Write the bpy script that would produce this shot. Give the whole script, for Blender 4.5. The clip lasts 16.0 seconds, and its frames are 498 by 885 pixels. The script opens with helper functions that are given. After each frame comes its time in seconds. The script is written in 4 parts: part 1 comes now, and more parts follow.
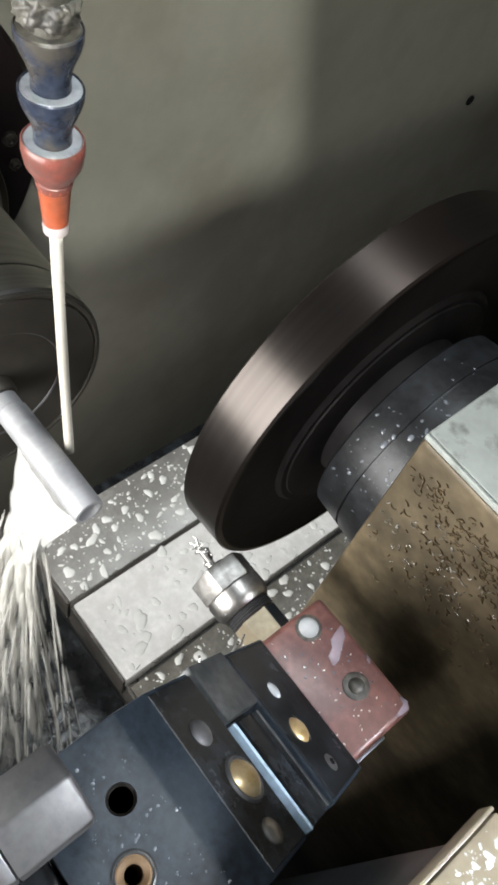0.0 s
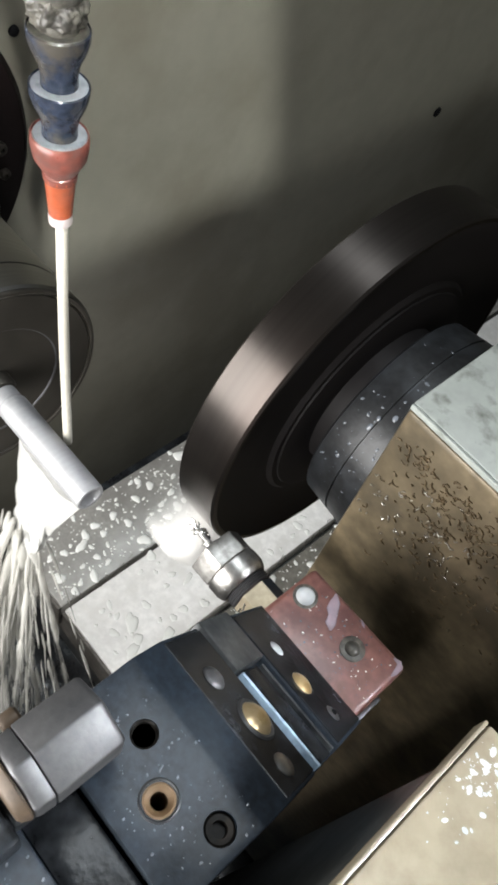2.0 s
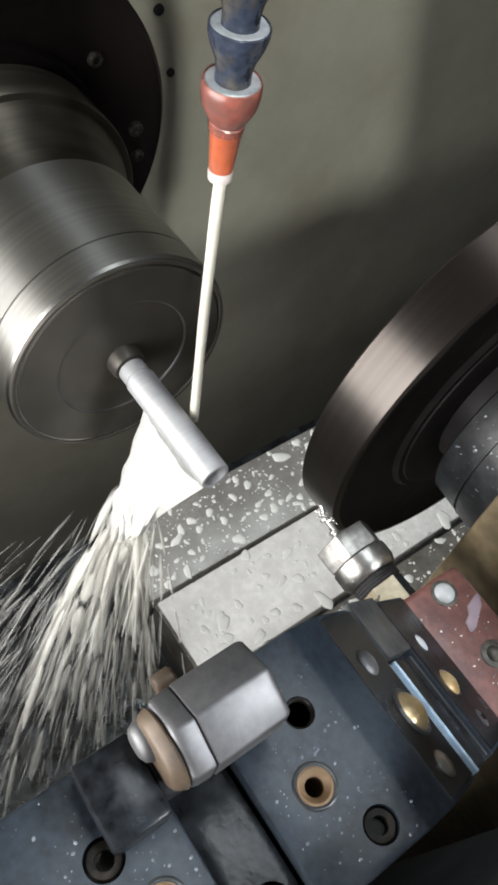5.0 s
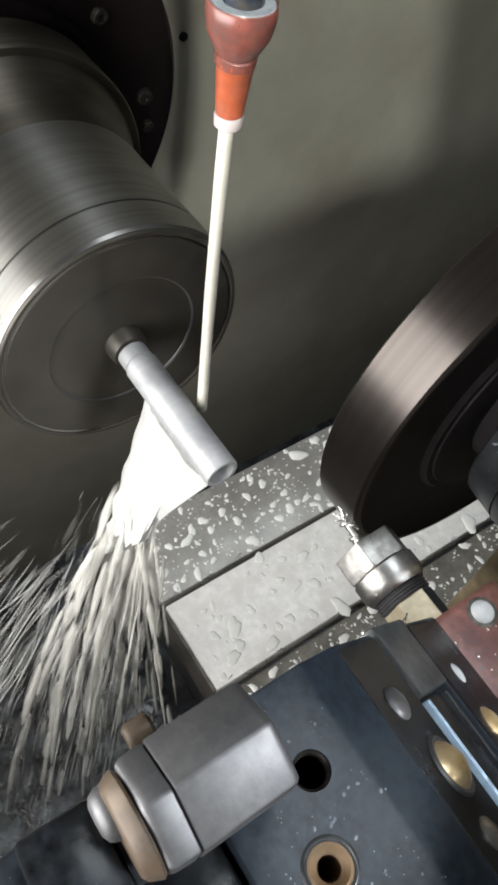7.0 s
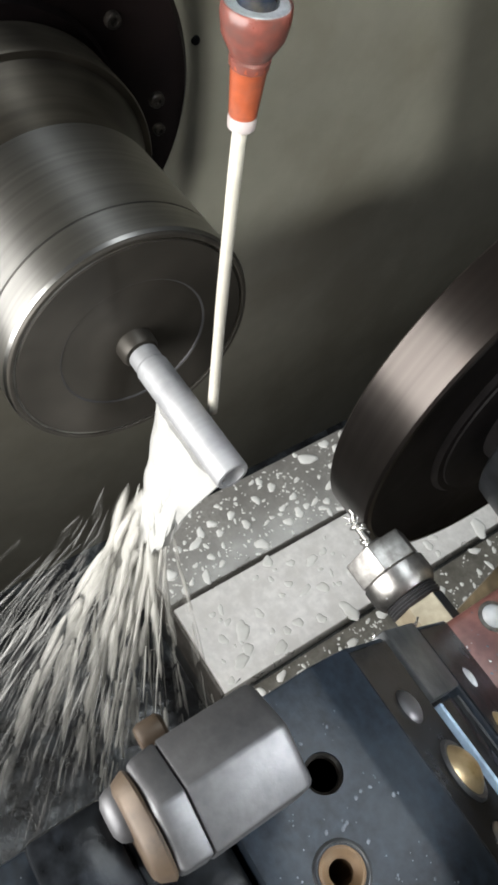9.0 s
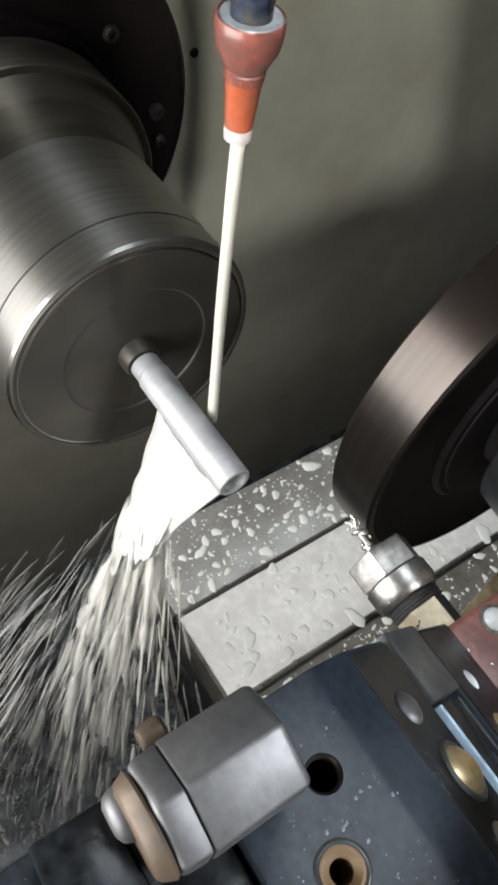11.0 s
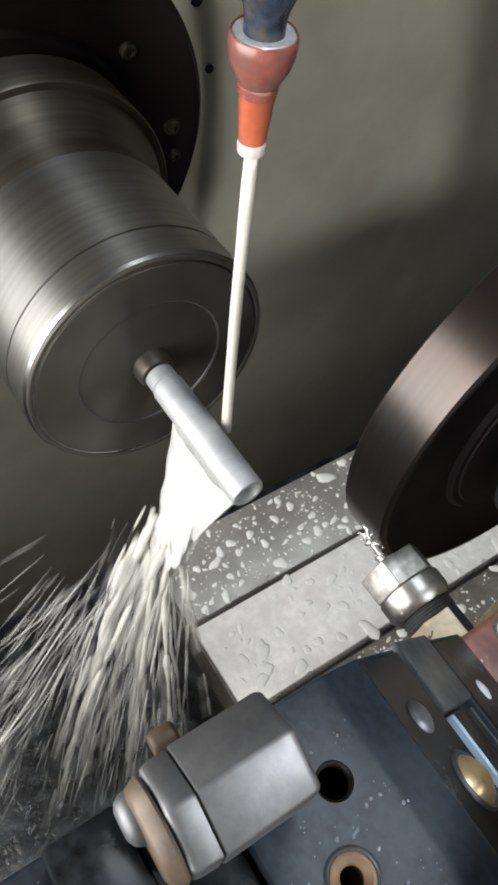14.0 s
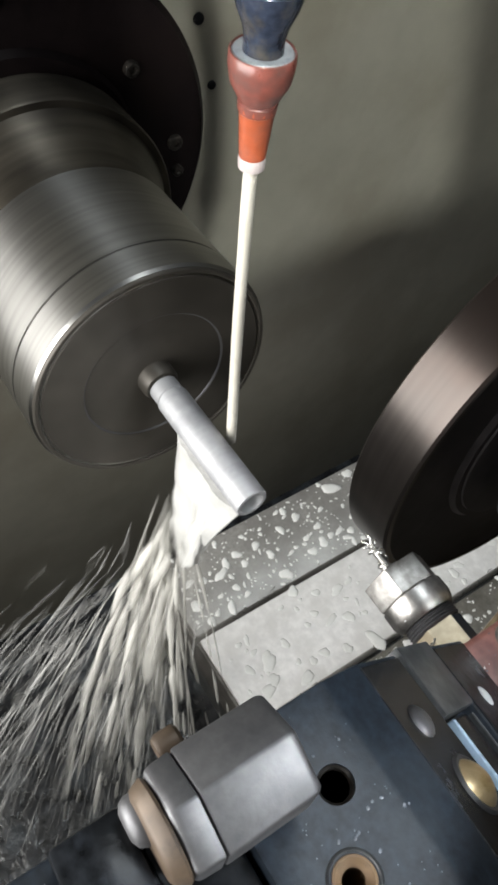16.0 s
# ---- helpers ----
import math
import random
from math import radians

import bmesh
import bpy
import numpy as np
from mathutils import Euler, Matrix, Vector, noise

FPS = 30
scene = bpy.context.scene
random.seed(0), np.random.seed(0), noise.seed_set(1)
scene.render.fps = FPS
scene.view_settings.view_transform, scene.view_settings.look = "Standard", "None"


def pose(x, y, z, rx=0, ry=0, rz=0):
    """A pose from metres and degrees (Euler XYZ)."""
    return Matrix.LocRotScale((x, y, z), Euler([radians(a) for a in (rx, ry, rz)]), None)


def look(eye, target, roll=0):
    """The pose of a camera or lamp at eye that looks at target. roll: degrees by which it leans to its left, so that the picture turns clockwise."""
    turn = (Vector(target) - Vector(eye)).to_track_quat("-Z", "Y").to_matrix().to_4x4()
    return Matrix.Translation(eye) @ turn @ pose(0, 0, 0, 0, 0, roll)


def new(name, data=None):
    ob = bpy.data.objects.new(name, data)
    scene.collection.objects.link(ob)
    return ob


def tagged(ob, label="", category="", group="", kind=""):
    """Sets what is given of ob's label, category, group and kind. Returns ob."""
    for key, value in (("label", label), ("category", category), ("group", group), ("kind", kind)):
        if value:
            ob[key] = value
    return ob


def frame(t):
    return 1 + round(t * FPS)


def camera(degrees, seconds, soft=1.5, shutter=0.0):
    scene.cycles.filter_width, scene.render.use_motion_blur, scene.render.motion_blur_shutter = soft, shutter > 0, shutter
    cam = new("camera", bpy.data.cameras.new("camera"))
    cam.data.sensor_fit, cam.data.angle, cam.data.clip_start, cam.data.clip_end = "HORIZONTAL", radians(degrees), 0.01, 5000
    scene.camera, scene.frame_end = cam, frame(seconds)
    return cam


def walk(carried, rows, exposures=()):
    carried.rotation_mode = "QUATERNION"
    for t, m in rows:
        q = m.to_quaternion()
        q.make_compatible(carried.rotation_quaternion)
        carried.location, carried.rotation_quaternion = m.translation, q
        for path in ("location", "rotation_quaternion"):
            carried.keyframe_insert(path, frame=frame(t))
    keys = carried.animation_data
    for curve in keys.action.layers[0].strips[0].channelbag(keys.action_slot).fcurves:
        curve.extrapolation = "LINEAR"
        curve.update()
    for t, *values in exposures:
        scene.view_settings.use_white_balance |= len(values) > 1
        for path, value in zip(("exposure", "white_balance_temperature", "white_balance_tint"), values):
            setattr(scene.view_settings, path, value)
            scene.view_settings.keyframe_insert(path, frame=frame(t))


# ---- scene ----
cam = camera(35.05, 16.0, soft=3.2, shutter=0.5)
PATH = [
    (0, (-0.05000, 0.02258, 0.79659), (-0.17166, 0.20222, 0.46054), 19.52),
    (0.5, (-0.04492, 0.01710, 0.79908), (-0.17091, 0.19977, 0.46627), 18.82),
    (1, (-0.04222, 0.01037, 0.80119), (-0.16898, 0.19628, 0.47048), 18.56),
    (1.5, (-0.04244, 0.00623, 0.80057), (-0.16701, 0.19636, 0.47144), 19.04),
    (2, (-0.03951, 0.00429, 0.80071), (-0.16067, 0.19700, 0.47180), 19.59),
    (2.5, (-0.03790, 0.00272, 0.80153), (-0.16092, 0.19578, 0.47351), 19.20),
    (3, (-0.04457, -0.00272, 0.79582), (-0.17701, 0.17591, 0.46332), 17.56),
    (3.5, (-0.03860, -0.00949, 0.79075), (-0.18197, 0.15829, 0.45714), 15.13),
    (3.7, (-0.04219, -0.01274, 0.78782), (-0.19034, 0.15208, 0.45483), 14.51),
    (5.8, (-0.05364, -0.00678, 0.76580), (-0.20657, 0.15805, 0.43498), 14.67),
    (6, (-0.05695, -0.00244, 0.76008), (-0.21067, 0.15897, 0.42794), 14.22),
    (6.5, (-0.05825, 0.00257, 0.75112), (-0.21394, 0.16150, 0.41871), 13.86),
    (7, (-0.05792, 0.00372, 0.74990), (-0.21402, 0.16144, 0.41710), 13.59),
    (7.5, (-0.05800, 0.00348, 0.74924), (-0.21880, 0.15766, 0.41701), 12.55),
    (8, (-0.05867, 0.00272, 0.74903), (-0.21814, 0.15778, 0.41658), 13.16),
    (8.5, (-0.05858, 0.00304, 0.74878), (-0.21727, 0.15757, 0.41570), 13.14),
    (9, (-0.05811, 0.00291, 0.74921), (-0.21802, 0.15804, 0.41701), 12.94),
    (11.5, (-0.05560, 0.00306, 0.75120), (-0.22073, 0.15842, 0.42167), 11.40),
    (12, (-0.05528, 0.00298, 0.75143), (-0.22084, 0.15938, 0.42261), 11.45),
    (12.5, (-0.05655, 0.00346, 0.75044), (-0.21653, 0.16068, 0.41925), 12.72),
    (13, (-0.05451, -0.00015, 0.75246), (-0.22652, 0.15255, 0.42521), 10.88),
    (13.5, (-0.05442, 0.00147, 0.75205), (-0.22572, 0.15418, 0.42443), 10.42),
    (14, (-0.05459, 0.00267, 0.75198), (-0.22779, 0.15336, 0.42443), 9.77),
    (14.5, (-0.05456, 0.00272, 0.75233), (-0.22823, 0.15306, 0.42486), 9.74),
    (15, (-0.05433, 0.00255, 0.75227), (-0.22818, 0.15198, 0.42448), 9.39),
    (15.5, (-0.05338, 0.00270, 0.75285), (-0.22994, 0.15190, 0.42641), 8.74),
    (16, (-0.05242, 0.00211, 0.75402), (-0.23162, 0.15277, 0.42969), 8.59),
]
walk(cam, [(t, look(eye, target, roll)) for t, eye, target, roll in PATH], [(0, 0.14), (3, 0.11), (6, -0.07), (16, -0.11)])

# ---- light: dim workshop round an open machine, door light and unseen added lamps ----
world = bpy.data.worlds.new("workshop")
scene.world = world
world.use_nodes = True
world.node_tree.nodes["Background"].inputs["Color"].default_value = (0.92, 0.97, 1.0, 1)
world.node_tree.nodes["Background"].inputs["Strength"].default_value = 0.105


def area_lamp(name, eye, target, size, watts, colour, roll=0):
    data = bpy.data.lights.new(name, "AREA")
    data.shape, data.size, data.size_y, data.energy, data.color = "RECTANGLE", size[0], size[1], watts, colour
    ob = new(name, data)
    ob.matrix_world = look(eye, target, roll)
    return ob


area_lamp("door_light", (-0.23, -0.36, 0.64), (-0.20, 0.16, 0.40), (0.70, 0.36), 11.3, (1.0, 0.985, 0.96))
# Overhead fill with no seen source, added to brighten the upward faces.
area_lamp("overhead_fill", (-0.22, 0.34, 2.0), (-0.16, 0.12, 0.5), (0.6, 0.3), 8.5, (0.89, 0.96, 1.0))
# Unseen narrow lamp, added to brighten the tool faces turned to +x.
area_lamp("tool_fill", (0.45, 0.35, 1.10), (0.0, 0.03, 0.60), (0.12, 0.12), 0.34, (0.93, 0.97, 1.0)).data.spread = radians(26)


# Unseen narrow beams, added to throw the bright patches on the wall.
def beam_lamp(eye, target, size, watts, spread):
    ob = area_lamp("wall_patch_beam", eye, target, size, watts, (0.98, 1.0, 0.96), 21.8)
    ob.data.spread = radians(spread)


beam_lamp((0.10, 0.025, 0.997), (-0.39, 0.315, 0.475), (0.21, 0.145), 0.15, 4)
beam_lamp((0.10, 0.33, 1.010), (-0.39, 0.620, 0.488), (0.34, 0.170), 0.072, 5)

# ---- materials ----


def mat(name, colour, rough=0.5, metal=0.0, spread=0.25, grain=400.0, bump=0.1, stain=None, stain_size=40.0, stain_amount=0.5, stretch=(1, 1, 1), rough_spread=0.12, coat=0.0, bump_dist=0.0004, aniso=0.0, spec=0.5):
    m = bpy.data.materials.new(name)
    m.use_nodes = True
    nt = m.node_tree
    nodes, link = nt.nodes, nt.links.new
    b = nodes["Principled BSDF"]
    b.inputs["Metallic"].default_value = metal
    b.inputs["Coat Weight"].default_value = coat
    b.inputs["Coat Roughness"].default_value = 0.12
    b.inputs["Specular IOR Level"].default_value = spec
    if aniso:
        b.inputs["Anisotropic"].default_value = aniso
        tan = nodes.new("ShaderNodeTangent")
        tan.direction_type, tan.axis = "RADIAL", "X"
        b.inputs["Anisotropic Rotation"].default_value = 0.25
        link(tan.outputs["Tangent"], b.inputs["Tangent"])
    tc = nodes.new("ShaderNodeTexCoord")
    mp = nodes.new("ShaderNodeMapping")
    mp.inputs["Scale"].default_value = stretch
    link(tc.outputs["Object"], mp.inputs["Vector"])
    fine = nodes.new("ShaderNodeTexNoise")
    fine.inputs["Scale"].default_value, fine.inputs["Detail"].default_value = grain, 4
    link(mp.outputs["Vector"], fine.inputs["Vector"])
    big = nodes.new("ShaderNodeTexNoise")
    big.inputs["Scale"].default_value, big.inputs["Detail"].default_value, big.inputs["Roughness"].default_value = stain_size, 6, 0.6
    link(tc.outputs["Object"], big.inputs["Vector"])
    ramp = nodes.new("ShaderNodeValToRGB")
    lo = [max(0, c * (1 - spread)) for c in colour]
    hi = [min(1, c * (1 + spread)) for c in colour]
    ramp.color_ramp.elements[0].position, ramp.color_ramp.elements[0].color = 0.3, (*lo, 1)
    ramp.color_ramp.elements[1].position, ramp.color_ramp.elements[1].color = 0.7, (*hi, 1)
    link(fine.outputs["Fac"], ramp.inputs["Fac"])
    mix = nodes.new("ShaderNodeMix")
    mix.data_type = "RGBA"
    sr = nodes.new("ShaderNodeValToRGB")
    edge = 0.75 - 0.4 * stain_amount
    sr.color_ramp.elements[0].position, sr.color_ramp.elements[0].color = edge - 0.09, (0, 0, 0, 1)
    sr.color_ramp.elements[1].position, sr.color_ramp.elements[1].color = edge + 0.09, (1, 1, 1, 1)
    link(big.outputs["Fac"], sr.inputs["Fac"])
    link(sr.outputs["Color"], mix.inputs["Factor"])
    link(ramp.outputs["Color"], mix.inputs["A"])
    mix.inputs["B"].default_value = (*(stain or [c * 0.7 for c in colour]), 1)
    link(mix.outputs["Result"], b.inputs["Base Color"])
    rr = nodes.new("ShaderNodeMapRange")
    rr.inputs["To Min"].default_value, rr.inputs["To Max"].default_value = max(0.03, rough - rough_spread), min(1, rough + rough_spread)
    link(big.outputs["Fac"], rr.inputs["Value"])
    link(rr.outputs["Result"], b.inputs["Roughness"])
    bp = nodes.new("ShaderNodeBump")
    bp.inputs["Strength"].default_value, bp.inputs["Distance"].default_value = bump, bump_dist
    link(fine.outputs["Fac"], bp.inputs["Height"])
    link(bp.outputs["Normal"], b.inputs["Normal"])
    return m


WALL = mat("enclosure_paint", (0.147, 0.141, 0.115), 0.5, 0, 0.06, 60, 0.05, (0.118, 0.110, 0.086), 9, 0.5, rough_spread=0.06)
WALL_DARK = mat("dark_oily_casting", (0.05, 0.052, 0.05), 0.35, 0, 0.3, 150, 0.2, (0.03, 0.03, 0.028), 20, 0.5)
TRAY = mat("oily_tray", (0.014, 0.015, 0.017), 0.25, 0.0, 0.4, 60, 0.5, (0.06, 0.07, 0.078), 26, 0.42, bump_dist=0.004)
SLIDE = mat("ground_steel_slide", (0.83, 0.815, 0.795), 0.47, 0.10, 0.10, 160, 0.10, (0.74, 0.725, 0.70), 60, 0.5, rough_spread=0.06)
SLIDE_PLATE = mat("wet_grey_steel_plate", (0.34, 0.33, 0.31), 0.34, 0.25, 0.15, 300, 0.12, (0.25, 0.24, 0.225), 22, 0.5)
CHUCK = mat("turned_steel", (0.39, 0.385, 0.37), 0.35, 1.0, 0.15, 420, 0.015, (0.35, 0.345, 0.33), 30, 0.4, stretch=(1, 0.01, 0.01), rough_spread=0.05, bump_dist=0.00005, aniso=0.7)
# Spindle steel again, darkened: the shade on its front is in the colour.
CHUCK_FACE = mat("shaded_turned_steel", (0.068, 0.062, 0.053), 0.5, 0.5, 0.2, 60, 0.02, (0.048, 0.044, 0.037), 22, 0.5, rough_spread=0.06, aniso=0.5)
BARREL = mat("oily_dark_barrel", (0.105, 0.094, 0.076), 0.42, 0.85, 0.25, 300, 0.02, (0.035, 0.031, 0.026), 25, 0.5, stretch=(1, 0.02, 0.02), bump_dist=0.00005, aniso=0.6)
DARK_STEEL = mat("blackened_steel", (0.0042, 0.0031, 0.0033), 0.45, 0.0, 0.25, 200, 0.1, (0.006, 0.0042, 0.0041), 12, 0.5, spec=0.05)
ROD = mat("bright_aluminium", (0.38, 0.385, 0.395), 0.58, 0.5, 0.05, 500, 0.05, (0.28, 0.285, 0.295), 60, 0.4, stretch=(1, 0.05, 0.05), bump_dist=0.0001)
# Near white, so the glare on the tooth is in its colour.
TOOTH = mat("glare_white_tooth", (0.92, 0.90, 0.87), 0.45, 0.2, 0.04, 300, 0.05)
RIM = mat("ground_wheel_rim", (0.058, 0.051, 0.047), 0.33, 0.9, 0.14, 330, 0.015, (0.066, 0.052, 0.046), 12, 0.5, stretch=(1, 0.01, 0.01), rough_spread=0.05, bump_dist=0.00005, aniso=0.65)
WHEEL_FACE = mat("black_wheel_face", (0.022, 0.020, 0.0205), 0.5, 0.0, 0.3, 120, 0.1, (0.030, 0.028, 0.028), 20, 0.4, spec=0.12)
HUB = mat("wet_black_hub", (0.022, 0.023, 0.0245), 0.36, 0.2, 0.3, 340, 0.3, (0.042, 0.046, 0.052), 38, 0.42, spec=0.35)
HOUSING = mat("oily_bronze_paint", (0.185, 0.145, 0.090), 0.34, 0.2, 0.25, 180, 0.35, (0.050, 0.040, 0.025), 13, 0.62)
HOUSING_TOP = mat("pale_green_paint", (0.33, 0.355, 0.335), 0.4, 0.0, 0.08, 200, 0.1, (0.11, 0.12, 0.10), 85, 0.33)
PLATE = mat("black_oxide_steel", (0.0125, 0.018, 0.026), 0.42, 0.0, 0.5, 500, 0.2, (0.026, 0.033, 0.041), 30, 0.36, spec=0.40)
GOLD = mat("oily_golden_steel", (0.38, 0.33, 0.24), 0.45, 0.7, 0.15, 400, 0.15, (0.33, 0.28, 0.20), 120, 0.45)
STREAM = mat("creamy_coolant", (0.54, 0.515, 0.45), 0.3, 0.0, 0.05, 200, 0.05, (0.48, 0.455, 0.39), 60, 0.45)
PEARL = mat("pearly_drop", (0.50, 0.52, 0.53), 0.18, 0.0, 0.08, 200, 0.05, (0.40, 0.43, 0.46), 120, 0.45)
SLIDE_FRONT = mat("brown_grey_steel", (0.115, 0.105, 0.094), 0.45, 0.2, 0.3, 250, 0.2, (0.065, 0.058, 0.05), 55, 0.5)
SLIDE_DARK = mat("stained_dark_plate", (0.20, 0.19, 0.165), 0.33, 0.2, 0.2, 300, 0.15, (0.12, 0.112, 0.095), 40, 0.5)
SLOPE = mat("oily_darkened_steel", (0.009, 0.010, 0.0115), 0.24, 0.0, 0.6, 400, 0.3, (0.020, 0.024, 0.030), 75, 0.38, spec=0.16)
WET_BOLT = mat("wet_black_bolt", (0.010, 0.009, 0.008), 0.45, 0.0, 0.5, 500, 0.5, (0.030, 0.025, 0.021), 260, 0.42, spec=0.12)
PLATE_EDGE = mat("worn_black_oxide", (0.065, 0.068, 0.070), 0.35, 0.3, 0.35, 300, 0.2, (0.025, 0.027, 0.03), 60, 0.5, spec=0.3)
RED = mat("faded_red_paint", (0.185, 0.083, 0.070), 0.36, 0.0, 0.25, 260, 0.25, (0.120, 0.050, 0.047), 110, 0.5, coat=0.06)
STEEL = mat("bright_steel", (0.38, 0.37, 0.355), 0.40, 1.0, 0.2, 400, 0.3, (0.20, 0.19, 0.18), 120, 0.47)
STEEL_GREY = mat("satin_steel", (0.125, 0.125, 0.13), 0.5, 0.7, 0.12, 500, 0.15, (0.09, 0.09, 0.095), 90, 0.47)
BRASS = mat("brass", (0.72, 0.56, 0.33), 0.33, 0.6, 0.15, 300, 0.2, (0.45, 0.31, 0.14), 150, 0.45)
BRONZE = mat("dull_bronze", (0.15, 0.092, 0.046), 0.6, 0.2, 0.35, 300, 0.2, (0.075, 0.048, 0.028), 150, 0.47)
COLLAR = mat("oily_brown_bronze", (0.085, 0.060, 0.040), 0.5, 0.3, 0.35, 300, 0.2, (0.045, 0.033, 0.024), 150, 0.47)
FLAT_BLACK = mat("flat_black", (0.006, 0.006, 0.007), 0.9, 0.0, 0.2, 300, 0.1, spec=0.1)
MILK = mat("milky_coolant", (0.88, 0.88, 0.85), 0.45, 0.0, 0.02, 200, 0.05, (0.84, 0.84, 0.80), 90, 0.4, rough_spread=0.05, spec=0.25)
SPRAY_MAT = mat("fine_coolant_spray", (0.80, 0.80, 0.77), 0.4, 0.0, 0.03, 200, 0.02)
SPRAY_MAT.node_tree.nodes["Principled BSDF"].inputs["Alpha"].default_value = 0.18
STRAND_MAT = mat("falling_coolant", (0.78, 0.77, 0.72), 0.35, 0.0, 0.05, 200, 0.1)
STRAND_MAT.node_tree.nodes["Principled BSDF"].inputs["Alpha"].default_value = 0.52
FOAM = mat("milky_coolant_spray", (0.50, 0.50, 0.48), 0.35, 0.0, 0.05, 120, 0.12, (0.40, 0.40, 0.385), 60, 0.5, rough_spread=0.05, bump_dist=0.001)
FILM = mat("thin_coolant_film", (0.36, 0.28, 0.33), 0.2, 0.0, 0.10, 300, 0.08, (0.30, 0.26, 0.31), 160, 0.5, rough_spread=0.05)
POOL = mat("milky_pool", (0.27, 0.29, 0.32), 0.2, 0.0, 0.2, 300, 0.2, (0.16, 0.17, 0.19), 150, 0.45)
ORANGE = mat("orange_plastic", (0.33, 0.078, 0.034), 0.34, 0.0, 0.16, 300, 0.15, (0.24, 0.075, 0.045), 130, 0.45)
ORANGE_DULL = mat("dirty_orange_plastic", (0.165, 0.052, 0.040), 0.30, 0.0, 0.25, 300, 0.15, (0.115, 0.052, 0.044), 140, 0.5)
BLUE = mat("dirty_blue_plastic", (0.022, 0.028, 0.044), 0.2, 0.0, 0.4, 300, 0.4, (0.055, 0.050, 0.043), 100, 0.5, bump_dist=0.0008)
TIP = mat("pale_pink_plastic", (0.50, 0.44, 0.43), 0.3, 0.0, 0.1, 300, 0.1)
LIP = mat("pale_wet_plastic", (0.15, 0.165, 0.19), 0.16, 0.0, 0.3, 300, 0.3, (0.08, 0.09, 0.105), 140, 0.52, bump_dist=0.0008)
GRIME = mat("grey_grime", (0.085, 0.080, 0.068), 0.4, 0.0, 0.5, 500, 0.5, (0.035, 0.033, 0.031), 160, 0.5)
BEIGE = mat("beige_paint", (0.28, 0.24, 0.175), 0.33, 0.0, 0.15, 120, 0.15, (0.18, 0.148, 0.10), 40, 0.45)
CHIP = mat("bronze_chip", (0.11, 0.078, 0.042), 0.35, 0.4, 0.4, 600, 0.2)
CHIP_STEEL = mat("bright_chip", (0.72, 0.71, 0.68), 0.28, 0.9, 0.15, 600, 0.2)
BLUE_STRIP = mat("blue_grey_strip", (0.32, 0.43, 0.54), 0.3, 0.0, 0.2, 300, 0.1, (0.16, 0.22, 0.28), 160, 0.42)

# ---- mesh helpers ----
ORIGIN = {}


def root(name, at=(0, 0, 0), label="", category="", group="", kind=""):
    ob = new(name)
    ob.empty_display_size = 0.01
    ob.location = at
    ORIGIN[ob.name] = Vector(at)
    return tagged(ob, label, category, group, kind)


def top_of(ob):
    while ob.parent:
        ob = ob.parent
    return ob


def finish(bm, name, material, smooth=True, angle=35):
    me = bpy.data.meshes.new(name)
    if smooth:
        for f in bm.faces:
            f.smooth = True
        lim = radians(angle)
        for e in bm.edges:
            if len(e.link_faces) == 2 and e.calc_face_angle(0) > lim:
                e.smooth = False
    bm.to_mesh(me)
    bm.free()
    me.materials.append(material)
    return me


def part(name, bm, material, parent, label="", smooth=True):
    base = ORIGIN.get(top_of(parent).name, Vector((0, 0, 0)))
    bm.transform(Matrix.Translation(-base))
    ob = new(name, finish(bm, name, material, smooth))
    ob.parent = parent
    if label:
        ob["label"] = label
    return ob


def thing(name, bm, material, label="", category="", group="", kind="", smooth=True):
    return tagged(new(name, finish(bm, name, material, smooth)), label, category, group, kind)


def box(x0, x1, y0, y1, z0, z1, bevel=0.0, seg=2, bm=None):
    bm = bm or bmesh.new()
    r = bmesh.ops.create_cube(bm, size=1, matrix=Matrix.Translation(((x0 + x1) / 2, (y0 + y1) / 2, (z0 + z1) / 2)) @ Matrix.Diagonal((x1 - x0, y1 - y0, z1 - z0, 1)))
    if bevel:
        es = list({e for v in r["verts"] for e in v.link_edges})
        bmesh.ops.bevel(bm, geom=es, offset=bevel, segments=seg, profile=0.5, affect="EDGES")
    return bm


AXES = {"x": Matrix(((0, 0, 1, 0), (1, 0, 0, 0), (0, 1, 0, 0), (0, 0, 0, 1))), "y": Matrix(((0, 1, 0, 0), (0, 0, 1, 0), (1, 0, 0, 0), (0, 0, 0, 1))), "z": Matrix.Identity(4)}


def lathe(profile, at=(0, 0, 0), axis="z", seg=48, bm=None, m=None):
    """Profile rows of (distance along the axis, radius), turned round the axis through the point at."""
    bm = bm or bmesh.new()
    m = m or (Matrix.Translation(at) @ AXES[axis])
    rings = []
    for a, r in profile:
        if r < 1e-6:
            rings.append([bm.verts.new(m @ Vector((0, 0, a)))])
        else:
            rings.append([bm.verts.new(m @ Vector((r * math.cos(2 * math.pi * k / seg), r * math.sin(2 * math.pi * k / seg), a))) for k in range(seg)])
    for p, q in zip(rings, rings[1:]):
        for k in range(seg):
            a, b, c, d = p[k % len(p)], p[(k + 1) % len(p)], q[(k + 1) % len(q)], q[k % len(q)]
            vs = []
            for v in (a, b, c, d):
                if v not in vs:
                    vs.append(v)
            if len(vs) > 2:
                bm.faces.new(vs)
    if len(rings[0]) > 1:
        bm.faces.new(list(reversed(rings[0])))
    if len(rings[-1]) > 1:
        bm.faces.new(rings[-1])
    bmesh.ops.recalc_face_normals(bm, faces=bm.faces)
    return bm


